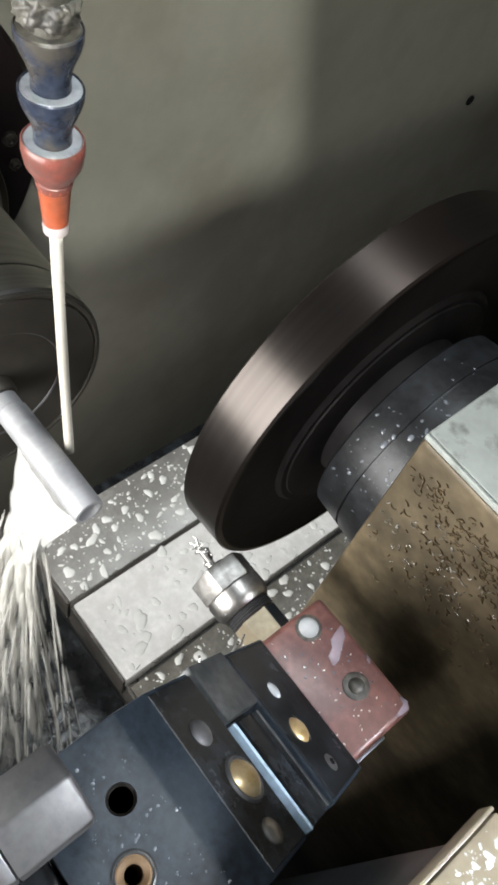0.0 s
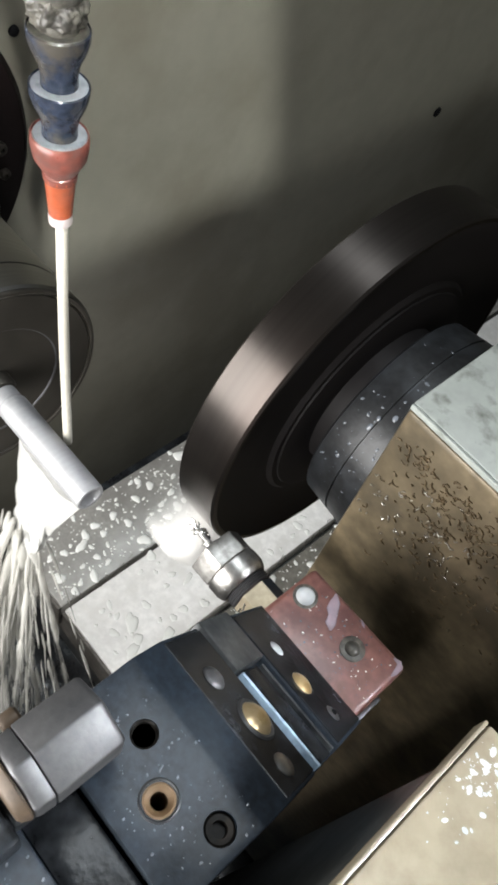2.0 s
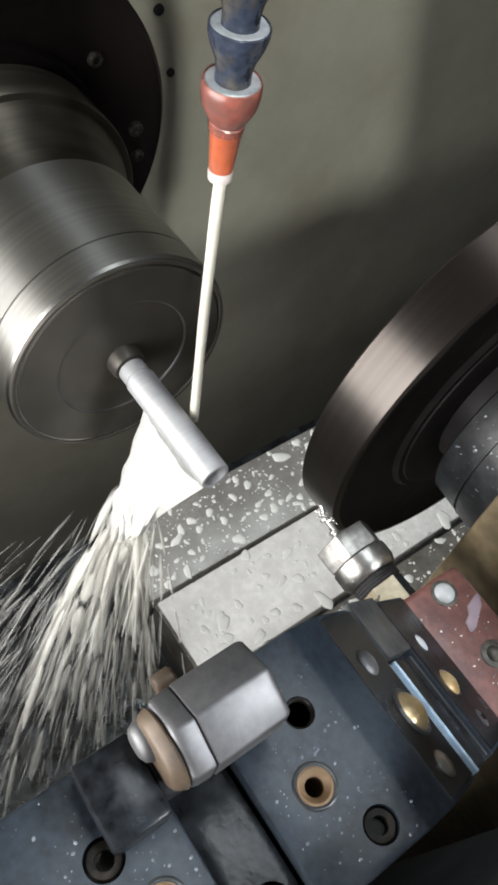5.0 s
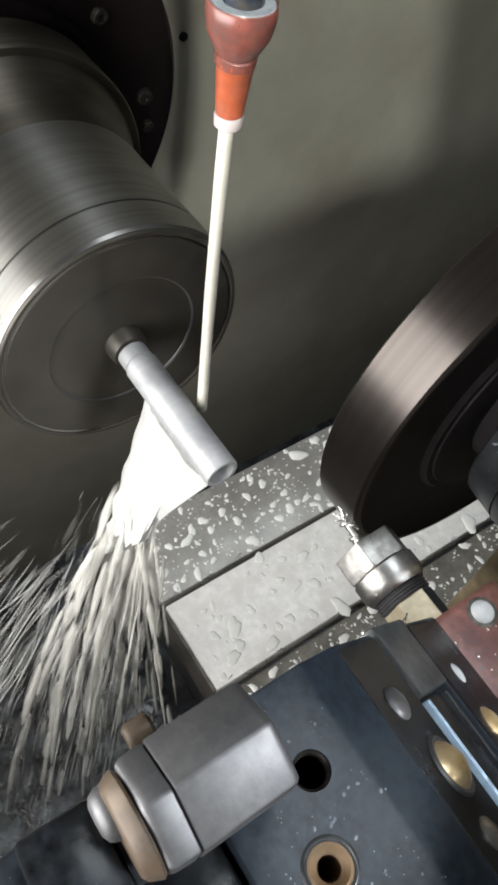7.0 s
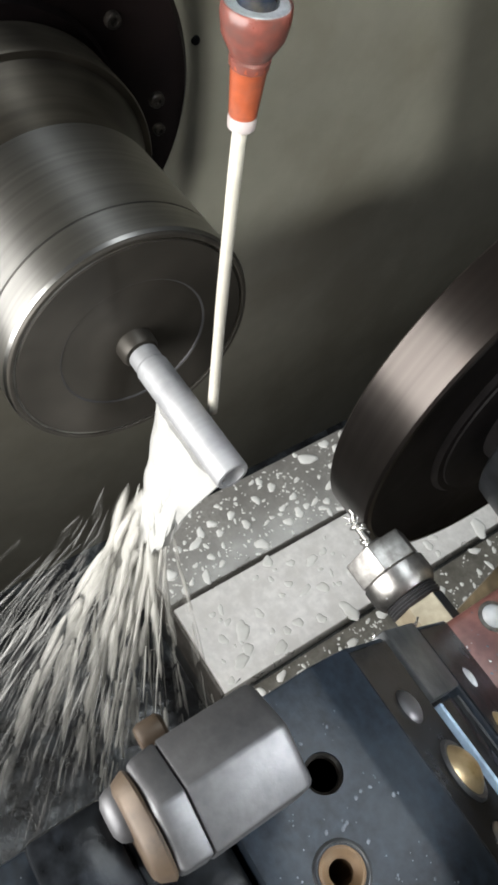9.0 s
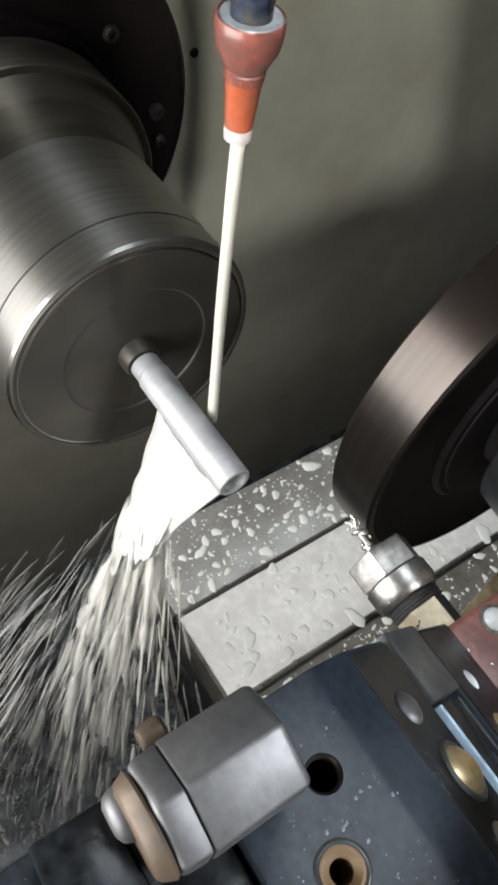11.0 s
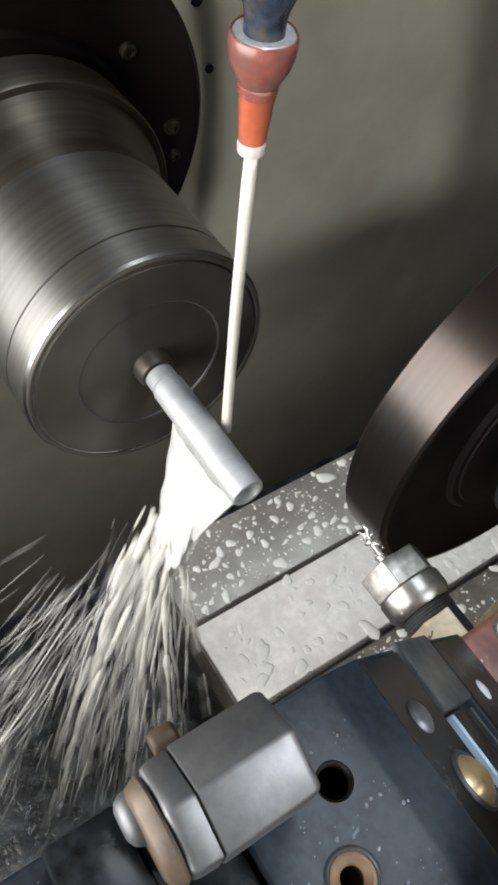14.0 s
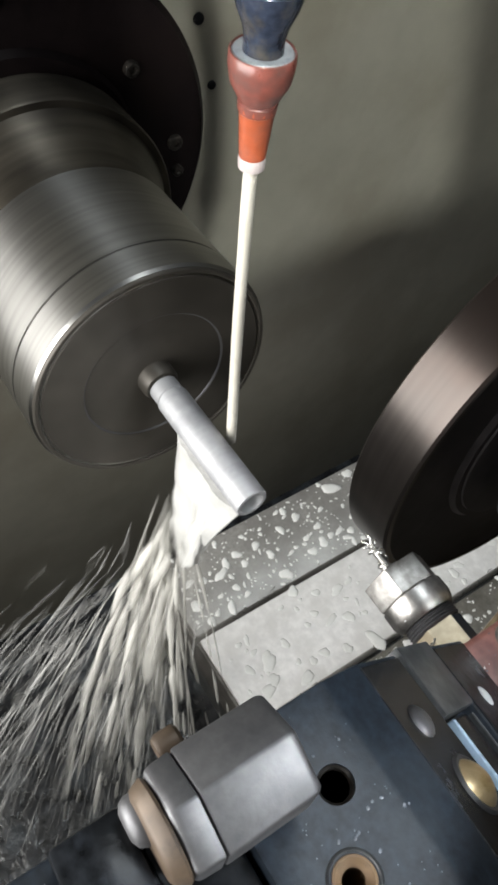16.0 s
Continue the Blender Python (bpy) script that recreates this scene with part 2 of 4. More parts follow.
def prism(outline, a0, a1, axis="x", bevel=0.0, bm=None):
    """An outline of (u, v) pushed along an axis: u, v are y, z for axis x, and x, z for axis y, and x, y for axis z."""
    bm = bm or bmesh.new()
    put = {"x": lambda u, v, a: (a, u, v), "y": lambda u, v, a: (u, a, v), "z": lambda u, v, a: (u, v, a)}[axis]
    p = [bm.verts.new(put(u, v, a0)) for u, v in outline]
    q = [bm.verts.new(put(u, v, a1)) for u, v in outline]
    n = len(p)
    fs = [bm.faces.new(p), bm.faces.new(list(reversed(q)))] + [bm.faces.new((p[i], q[i], q[(i + 1) % n], p[(i + 1) % n])) for i in range(n)]
    bmesh.ops.recalc_face_normals(bm, faces=fs)
    if bevel:
        bmesh.ops.bevel(bm, geom=list({e for f in fs for e in f.edges}), offset=bevel, segments=2, profile=0.5, affect="EDGES")
    return bm


def tube(points, radii, seg=8, bm=None):
    """A closed tube along points with a radius at each."""
    bm = bm or bmesh.new()
    pts = [Vector(p) for p in points]
    rings = []
    for i, p in enumerate(pts):
        d = (pts[min(i + 1, len(pts) - 1)] - pts[max(i - 1, 0)]).normalized()
        s = d.cross(Vector((0.31, 0.95, 0.07))).normalized()
        u = d.cross(s)
        rings.append([bm.verts.new(p + radii[i] * (s * math.cos(2 * math.pi * k / seg) + u * math.sin(2 * math.pi * k / seg))) for k in range(seg)])
    for p, q in zip(rings, rings[1:]):
        for k in range(seg):
            bm.faces.new((p[k], p[(k + 1) % seg], q[(k + 1) % seg], q[k]))
    bm.faces.new(list(reversed(rings[0])))
    bm.faces.new(rings[-1])
    return bm


# ---- large structure ----
CZ = 0.5085  # height of the spindle axis
CY = 0.1010
wall = thing("wall_west", box(-0.41, -0.39, -0.25, 1.25, 0.0, 1.1), WALL, "grey-green painted headstock wall of the machine, wet", "wall", kind="structure")
thing("wall_north", box(-0.41, 0.62, 1.25, 1.27, 0.0, 1.1), WALL, "grey-green painted back wall of the machine", "wall", kind="structure")
thing("wall_east", box(0.60, 0.62, -0.25, 1.25, 0.0, 0.9), WALL, "grey-green painted end wall of the machine", "wall", kind="structure")
thing("wall_south", box(-0.41, 0.62, -0.27, -0.25, 0.0, 0.42), WALL, "grey-green painted front apron of the machine", "wall", kind="structure")
thing("floor", box(-0.41, 0.62, -0.27, 1.27, -0.02, 0.0), TRAY, "dark wet chip tray under the machine slides", "floor", kind="structure")

# cross slide far below the tools
slide = root("cross_slide", (-0.2, 0.4, 0.0), "grey steel cross slide wet with milky coolant", "machine slide")
part("base", box(-0.315, -0.05, 0.155, 0.95, 0.0, 0.128, 0.002), WALL_DARK, slide, "dark cast base")
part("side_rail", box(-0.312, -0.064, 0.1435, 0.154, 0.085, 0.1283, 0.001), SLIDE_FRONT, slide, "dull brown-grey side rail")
# Thin strips cover the plates' fronts, darker and browner than their tops.
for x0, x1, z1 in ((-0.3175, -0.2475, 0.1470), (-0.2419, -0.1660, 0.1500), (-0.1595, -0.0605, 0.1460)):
    part("front_strip", box(x0, x1, 0.1392, 0.1418, 0.112, z1, 0.0005, 1), SLIDE_FRONT, slide, "brown-grey strip over the front of the plate")
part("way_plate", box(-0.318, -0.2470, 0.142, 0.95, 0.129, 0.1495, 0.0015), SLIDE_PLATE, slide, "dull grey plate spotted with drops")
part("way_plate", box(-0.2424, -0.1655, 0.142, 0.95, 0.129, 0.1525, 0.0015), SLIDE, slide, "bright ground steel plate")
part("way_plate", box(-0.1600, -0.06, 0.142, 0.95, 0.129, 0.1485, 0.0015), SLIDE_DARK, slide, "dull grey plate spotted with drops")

# ---- work spindle ----
spindle = root("work_spindle", (-0.232, CY, CZ), "turned steel spindle nose, its face coloured as in shade, spinning", "lathe spindle")
prof = [(-0.3060, 0.040), (-0.3060, 0.0515), (-0.3050, 0.0525), (-0.25165, 0.0525), (-0.25160, 0.0512), (-0.2507, 0.0512), (-0.25065, 0.0525), (-0.2362, 0.0524), (-0.2346, 0.0512), (-0.2342, 0.0512), (-0.2342, 0.0475), (-0.2365, 0.0470), (-0.2365, 0.0)]
part("body", lathe(prof, (0, CY, CZ), "x", 128), CHUCK, spindle)
face = [(-0.2345, 0.049), (-0.2338, 0.0480), (-0.2338, 0.0314), (-0.2362, 0.0312), (-0.2360, 0.0290), (-0.2362, 0.0215), (-0.2356, 0.0208), (-0.2358, 0.0140), (-0.2357, 0.0125), (-0.2356, 0.0096), (-0.236, 0.0085), (-0.24, 0.0)]
part("front_edge", lathe([(-0.2364, 0.0), (-0.2364, 0.0490), (-0.2339, 0.0494), (-0.2336, 0.0498), (-0.2336, 0.0510), (-0.2342, 0.0515), (-0.2364, 0.0515), (-0.2364, 0.0)], (0, CY, CZ), "x", 128), CHUCK_FACE, spindle, "thin front edge coloured as in shade")
# Lighter steel paints the glint on the recess wall.
part("recess_edge", lathe([(-0.2364, 0.0), (-0.2364, 0.0296), (-0.2361, 0.0299), (-0.2343, 0.0308), (-0.2339, 0.0316), (-0.2345, 0.0320), (-0.2364, 0.0320), (-0.2364, 0.0)], (0, CY, CZ), "x", 128), STEEL_GREY, spindle, "lighter edge of the recess, its glint put into the colour")
part("face_plate", lathe(face, (0, CY, CZ), "x", 128), CHUCK_FACE, spindle, "face with a recessed middle, coloured as in shade")
part("rear_barrel", lathe([(-0.364, 0.0), (-0.364, 0.0650), (-0.3400, 0.0650), (-0.3388, 0.0642), (-0.3388, 0.0610), (-0.3290, 0.0565), (-0.3180, 0.0522), (-0.3062, 0.0500), (-0.3062, 0.0)], (0, CY, CZ), "x", 128), BARREL, spindle, "dark stepped barrel behind the nose")
part("collet", lathe([(-0.238, 0.0), (-0.238, 0.0080), (-0.2300, 0.0078), (-0.2282, 0.0068), (-0.2282, 0.0)], (0, CY, CZ), "x", 48), CHUCK_FACE, spindle, "dark collet nose")

flange = root("spindle_flange", (-0.37, CY, CZ), "black round headstock flange with bolts", "flange")
part("disc", lathe([(-0.389, 0.0), (-0.389, 0.1068), (-0.374, 0.1068), (-0.370, 0.1035), (-0.370, 0.066), (-0.366, 0.064), (-0.366, 0.0)], (0, CY, CZ), "x", 96), DARK_STEEL, flange)
for k in range(4):
    for off, far, r in ((-0.5, 0.0865, 0.0042), (-11.6, 0.0902, 0.0032), (35.3, 0.0770, 0.0040)):
        a = radians(off + 90 * k)
        part("bolt", lathe([(-0.371, 0.0), (-0.371, r), (-0.3675, r * 0.96), (-0.3670, r * 0.8), (-0.3670, r * 0.45), (-0.3685, r * 0.4), (-0.3685, 0.0)], (0, CY + far * math.cos(a), CZ + far * math.sin(a)), "x", 20), WET_BOLT, flange, "dark wet bolt")

rod = root("workpiece_rod", (-0.232, CY, CZ), "bright aluminium rod with a bored end, spinning", "metal rod")
part("shank", lathe([(-0.2275, 0.0), (-0.2275, 0.0060), (-0.2215, 0.0060), (-0.2213, 0.0056), (-0.2205, 0.0056), (-0.2200, 0.0066), (-0.1640, 0.0066), (-0.1632, 0.0061), (-0.1632, 0.0048), (-0.166, 0.0045), (-0.172, 0.0044), (-0.172, 0.0)], (0, CY, CZ), "x", 64), ROD, rod)
# The bore's shade is put into a black floor.
part("bore_floor", lathe([(-0.1722, 0.0), (-0.1722, 0.0043), (-0.1705, 0.0043), (-0.1700, 0.0030), (-0.1700, 0.0)], (0, CY, CZ), "x", 32), DARK_STEEL, rod, "bore floor coloured black for the shade in the hole")

# ---- big wheel, its hub and housing ----
WY, WZ, WR, WX = 0.2460, 0.5062, 0.1014, -0.1345
wheel = root("cutter_wheel", (WX, WY, WZ), "large dark steel cutter wheel with a ground rim, spinning", "wheel")
part("rim", lathe([(WX - 0.024, 0.070), (WX - 0.024, WR - 0.001), (WX - 0.023, WR), (WX - 0.001, WR), (WX, WR - 0.001), (WX, WR - 0.003), (WX - 0.0045, WR - 0.006), (WX - 0.0045, 0.0)], (0, WY, WZ), "x", 160), RIM, wheel, "ground steel rim")
part("face_plate", lathe([(WX - 0.0238, 0.0), (WX - 0.0238, 0.080), (WX - 0.012, 0.085), (WX - 0.0005, WR - 0.002), (WX - 0.001, WR - 0.005), (WX - 0.003, WR - 0.010), (WX - 0.003, 0.066), (WX - 0.001, 0.064), (WX - 0.001, 0.0)], (0, WY, WZ), "x", 128), WHEEL_FACE, wheel, "black face")
part("neck", lathe([(WX - 0.002, 0.0), (WX - 0.002, 0.0615), (WX - 0.0002, 0.0608), (WX, 0.0595), (WX, 0.041), (WX + 0.0085, 0.040), (WX + 0.0085, 0.0)], (0, WY, WZ), "x", 96), WHEEL_FACE, wheel, "black stepped neck")
m_tooth = Matrix.Translation((WX - 0.012, WY, WZ)) @ Matrix.Rotation(radians(180 + 28), 4, "X")
bt = bmesh.new()
box(-0.010, 0.010, WR - 0.006, WR + 0.024, -0.013, 0.013, 0.006, 3, bt)
bt.transform(m_tooth)
part("cutter_tooth", bt, TOOTH, wheel, "cutter tooth with its glare put into a near-white colour")

housing = root("wheel_housing", (0.05, 0.27, 0.0), "bronze-painted oily wheel housing with a pale green top", "machine housing")
part("body", box(-0.0905, 0.40, 0.1685, 0.42, 0.02, 0.6085, 0.0025), HOUSING, housing)
# Edge wear and its highlight, both put into a thin pale strip.
part("pale_edge", box(-0.0898, 0.40, 0.1679, 0.1691, 0.6098, 0.6121, 0.0003, 1), HOUSING_TOP, housing, "pale strip for the wear and highlight of the top edge")
part("top_cover", box(-0.0900, 0.40, 0.1690, 0.42, 0.6090, 0.6125, 0.001), HOUSING_TOP, housing, "pale green painted top with dark specks")

bm = lathe([(WX + 0.0086, 0.0), (WX + 0.0086, 0.0515), (WX + 0.0096, 0.0528), (WX + 0.0240, 0.0545), (WX + 0.02405, 0.0536), (WX + 0.0252, 0.0536), (WX + 0.02525, 0.0546), (WX + 0.038, 0.0560), (WX + 0.0415, 0.0556), (WX + 0.0415, 0.0)], (0.0015, WY, WZ), "x", 96)
bm.transform(Matrix.Translation((WX, WY, WZ)) @ Matrix.Rotation(radians(-2), 4, "Y") @ Matrix.Translation((-WX, -WY, -WZ)))
part("hub", bm, HUB, housing, "wet black hub behind the wheel")

# ---- tool blocks ----


def drilled(bm, holes):
    """The solid with round holes sunk into it from above: rows of (x, y, top, radius, depth)."""
    cut = bmesh.new()
    for x, y, z, r, d in holes:
        lathe([(z - d, 0.0), (z - d, r), (z + 0.002, r), (z + 0.002, 0.0)], (x, y, 0), "z", 32, cut)
    obs = []
    for name, b in (("solid", bm), ("cut", cut)):
        me = bpy.data.meshes.new(name)
        b.to_mesh(me)
        b.free()
        ob = bpy.data.objects.new(name, me)
        scene.collection.objects.link(ob)
        obs.append(ob)
    md = obs[0].modifiers.new("cut", "BOOLEAN")
    md.operation, md.object, md.solver = "DIFFERENCE", obs[1], "EXACT"
    dg = bpy.context.evaluated_depsgraph_get()
    done = bpy.data.meshes.new_from_object(obs[0].evaluated_get(dg))
    out = bmesh.new()
    out.from_mesh(done)
    old = [ob.data for ob in obs]
    for ob in obs:
        bpy.data.objects.remove(ob)
    for me in old + [done]:
        bpy.data.meshes.remove(me)
    return out


PX0, PX1, PZ = -0.079, -0.0305, 0.613
carriage = root("tool_carriage", (-0.05, 0.06, 0.0), "dark steel tool carriage under the tool blocks", "machine slide")
part("column", box(-0.070, -0.036, -0.10, 0.138, 0.0, 0.495, 0.003), TRAY, carriage)
part("ledge", box(-0.076, -0.035, 0.1090, 0.139, 0.4953, 0.5130, 0.001), TRAY, carriage)

block = root("tool_block", (-0.055, 0.06, 0.495), "black oxide tool block with screws and a sloped clamping face", "tool block")
part("body", drilled(prism([(0.0245, 0.496), (0.0245, PZ), (0.0500, PZ), (0.0592, 0.6087), (0.0735, 0.5935), (0.0712, 0.5913), (0.0862, 0.5759), (0.0885, 0.5781), (0.1085, 0.5555), (0.1085, 0.496)], PX0, PX1, "x", 0.0007), [(-0.0500, 0.0356, PZ, 0.0039, 0.020), (-0.0632, 0.0416, PZ, 0.0034, 0.016), (-0.0370, 0.0423, PZ, 0.0038, 0.006)]), PLATE, block)


def screw(at, r, depth, material, tilt, parent, name, label, socket=0.45, dome=0.0):
    m = Matrix.Translation(at) @ Matrix.Rotation(radians(tilt), 4, "X")
    rim = lathe([(-depth, 0.0), (-depth, r), (0.0002, r), (0.0006, r * 0.95), (0.0006 + dome * 0.38, r * 0.80), (0.0006 + dome * 0.66, r * 0.60), (0.0006 + dome * 0.87, r * 0.38), (0.0006 + dome * 0.97, r * 0.18), (0.0006 + dome, 0.0)], seg=32, m=m)
    if material is BRASS:
        part("washer", lathe([(-depth, 0.0), (-depth, r * 1.2), (0.0003, r * 1.2), (0.0008, r * 1.1), (0.0006, r * 0.9), (0.0006, 0.0)], seg=32, m=m), STEEL_GREY, parent, "pale rim round the screw")
    ob = part(name, rim, material, parent, label)
    if socket:
        # A black disc laid on the screw paints the shade of a socket.
        part("socket", lathe([(0.0004 + dome, 0.0), (0.0004 + dome, r * socket), (0.0008 + dome, r * socket * 0.97), (0.0008 + dome, 0.0)], seg=16, m=m), FLAT_BLACK, ob)
    return ob




def bushing(x, y, z, parent):
    part("bushing", lathe([(z - 0.019, 0.0020), (z - 0.0010, 0.0020), (z - 0.0004, 0.0026), (z + 0.0001, 0.0033), (z + 0.0001, 0.0038), (z - 0.019, 0.0038)], (x, y, 0), "z", 40), BRONZE, parent, "bronze bushing round a hole")
    part("wet_ring", lathe([(z - 0.0185, 0.0040), (z + 0.0002, 0.0041), (z + 0.0004, 0.0043), (z + 0.0003, 0.0046), (z + 0.0001, 0.0048), (z - 0.0185, 0.0048)], (x, y, 0), "z", 40), PLATE_EDGE, parent, "pale wet ring round the bushing")


def sunk_screw(x, y, z, r, parent):
    ob = part("socket_screw", lathe([(z - 0.0050, 0.0), (z - 0.0050, r * 0.95), (z - 0.0016, r * 0.95), (z - 0.0010, r * 0.82), (z - 0.0010, r * 0.50), (z - 0.0034, r * 0.46), (z - 0.0034, 0.0)], (x, y, 0), "z", 24), WET_BOLT, parent, "dark socket screw sunk in the block")
    return ob


# Added covers darken the slopes: their dark reflection is put into the colour.
bs = bmesh.new()
box(PX0 + 0.001, PX1 - 0.001, -0.0102, 0.0102, -0.001, 0.0004, 0.0003, 1, bs)
bs.transform(Matrix.Translation((0, 0.0661, 0.6012)) @ Matrix.Rotation(radians(-46), 4, "X"))
part("slope_cover", bs, SLOPE, block, "thin added cover that darkens the sloped face")
bs = bmesh.new()
box(PX0 + 0.001, PX1 - 0.001, -0.0138, 0.0138, -0.001, 0.0004, 0.0003, 1, bs)
bs.transform(Matrix.Translation((0, 0.0985, 0.5668)) @ Matrix.Rotation(radians(-48.5), 4, "X"))
part("slope_cover", bs, SLOPE, block, "thin added cover that darkens the sloped face")
screw((-0.0644, 0.0655, 0.6020), 0.0036, 0.004, STEEL_GREY, -46, block, "set_screw", "steel set screw", 0.0, 0.0012)
screw((-0.0501, 0.0680, 0.5995), 0.0052, 0.004, BRASS, -46, block, "set_screw", "brass set screw", 0.0, 0.0024)
screw((-0.0375, 0.0655, 0.6020), 0.0034, 0.004, STEEL, -46, block, "set_screw", "grimy set screw", 0.0, 0.0008)
screw((-0.0633, 0.0965, 0.5683), 0.0032, 0.004, PEARL, -46, block, "set_screw", "set screw under a milky film", 0.0, 0.001)
screw((-0.0505, 0.0945, 0.5706), 0.0044, 0.004, BRASS, -46, block, "set_screw", "brass set screw", 0.0, 0.0020)
screw((-0.0383, 0.0970, 0.5678), 0.0032, 0.004, STEEL_GREY, -46, block, "set_screw", "dark wet set screw", 0.3, 0.0008)
bushing(-0.0500, 0.0356, PZ, block)
part("thread_ring", lathe([(PZ - 0.0020, 0.0027), (PZ - 0.0009, 0.0028), (PZ - 0.0004, 0.0033), (PZ - 0.0020, 0.0033)], (-0.0632, 0.0416, 0), "z", 32), WET_BOLT, block, "wet thread in the hole")
sunk_screw(-0.0370, 0.0423, PZ, 0.0038, block)

shank = root("turning_tool", (-0.07, 0.081, 0.575), "black square tool shank clamped in the block slot", "cutting tool")
bs = bmesh.new()
box(-0.0085, 0.0085, -0.0100, 0.0100, -0.002, 0.0042, 0.0006, 2, bs)
bs.transform(Matrix.Translation((-0.0715, 0.0787, 0.5836)) @ Matrix.Rotation(radians(-46), 4, "X"))
part("shank", bs, PLATE_EDGE, shank)
bs = bmesh.new()
box(-0.0155, 0.0155, -0.0006, 0.0006, -0.001, 0.0016, 0.0003, 1, bs)
bs.transform(Matrix.Translation((-0.0465, 0.0752, 0.5906)) @ Matrix.Rotation(radians(-46), 4, "X"))
part("clamp_strip", bs, BLUE_STRIP, shank, "blue-grey bright strip in the slot")

block2 = root("tool_block", (-0.055, 0.0, 0.495), "black oxide tool block with bushing and bolt holes", "tool block")
part("body", drilled(box(PX0, PX1, -0.055, 0.0100, 0.496, PZ - 0.0005, 0.0008), [(-0.0623, -0.0051, PZ - 0.0005, 0.0040, 0.007), (-0.0497, 0.0002, PZ - 0.0005, 0.0039, 0.020)]), PLATE, block2)
part("recessed_step", drilled(box(PX0 + 0.001, PX1 - 0.0005, 0.0103, 0.0236, 0.496, PZ - 0.0045, 0.0006), [(-0.0376, 0.0169, PZ - 0.0045, 0.0046, 0.012)]), SLOPE, block2, "darker lower step between the blocks")
sunk_screw(-0.0623, -0.0051, PZ - 0.0005, 0.0040, block2)
bushing(-0.0497, 0.0002, PZ - 0.0005, block2)
sunk_screw(-0.0376, 0.0169, PZ - 0.0055, 0.0046, block2)

# hex tool head on the blocks
hexa = root("hex_fitting", (-0.07, 0.02, PZ), "satin steel hexagonal fitting with a bronze collar", "fitting")
HX, HZ, HR = -0.0705, 0.6272, 0.0098


def hex_ring(r, y, turn=90):
    return [Vector((HX + r * math.cos(radians(turn + 60 * k)), y, HZ + r * math.sin(radians(turn + 60 * k)))) for k in range(6)]


def hex_solid(rows):
    bm = bmesh.new()
    rings = [[bm.verts.new(p) for p in hex_ring(r, y)] for y, r in rows]
    for p, q in zip(rings, rings[1:]):
        for k in range(6):
            bm.faces.new((p[k], p[(k + 1) % 6], q[(k + 1) % 6], q[k]))
    bm.faces.new(rings[0])
    bm.faces.new(list(reversed(rings[-1])))
    bmesh.ops.recalc_face_normals(bm, faces=bm.faces)
    bmesh.ops.bevel(bm, geom=list(bm.edges), offset=0.0005, segments=2, profile=0.5, affect="EDGES")
    return bm


part("hex_body", hex_solid([(0.0180, 0.0098), (0.0335, 0.0098), (0.0345, 0.0090)]), STEEL_GREY, hexa)
part("hex_neck", hex_solid([(0.0130, 0.0088), (0.0140, 0.0094), (0.0178, 0.0097)]), STEEL_GREY, hexa, "bright tapered neck")
part("collar", lathe([(0.0098, 0.0), (0.0098, 0.0064), (0.0104, 0.0073), (0.0123, 0.0082), (0.0128, 0.0079), (0.0128, 0.0)], (HX, 0, HZ), "y", 40), COLLAR, hexa, "dull bronze collar")
part("stub", lathe([(0.0076, 0.0), (0.0077, 0.0022), (0.0083, 0.0034), (0.0094, 0.0040), (0.0115, 0.0041), (0.0115, 0.0)], (HX - 0.0032, 0, HZ), "y", 32), STEEL_GREY, hexa, "worn grey rounded stub")
part("foot", box(-0.0765, -0.0640, 0.0089, 0.0335, PZ + 0.0002, 0.6205, 0.0008), PLATE_EDGE, hexa, "black foot below the hexagon")
part("end_block", box(-0.0780, -0.0610, -0.0035, 0.0088, PZ + 0.0002, 0.6235, 0.0012), SLOPE, hexa, "black end block")
part("plug", lathe([(0.0170, 0.0), (0.0170, 0.0018), (0.0178, 0.0023), (0.0208, 0.0023), (0.0214, 0.0018), (0.0214, 0.0)], (-0.0815, 0, 0.6245), "y", 20), COLLAR, hexa, "small brass plug")

bs = bmesh.new()
box(-0.0155, 0.0155, -0.0042, 0.0042, -0.001, 0.0020, 0.0005, 2, bs)
bs.transform(Matrix.Translation((-0.0465, 0.0800, 0.5830)) @ Matrix.Rotation(radians(-46), 4, "X"))
part("clamp_bar", bs, SLOPE, shank, "black clamp bar in the slot")

bs = bmesh.new()
box(-0.0150, 0.0150, -0.0006, 0.0006, -0.001, 0.0024, 0.0002, 1, bs)
bs.transform(Matrix.Translation((-0.0465, 0.0848, 0.5779)) @ Matrix.Rotation(radians(-46), 4, "X"))
part("clamp_strip", bs, PLATE_EDGE, shank, "thin grey worn strip")

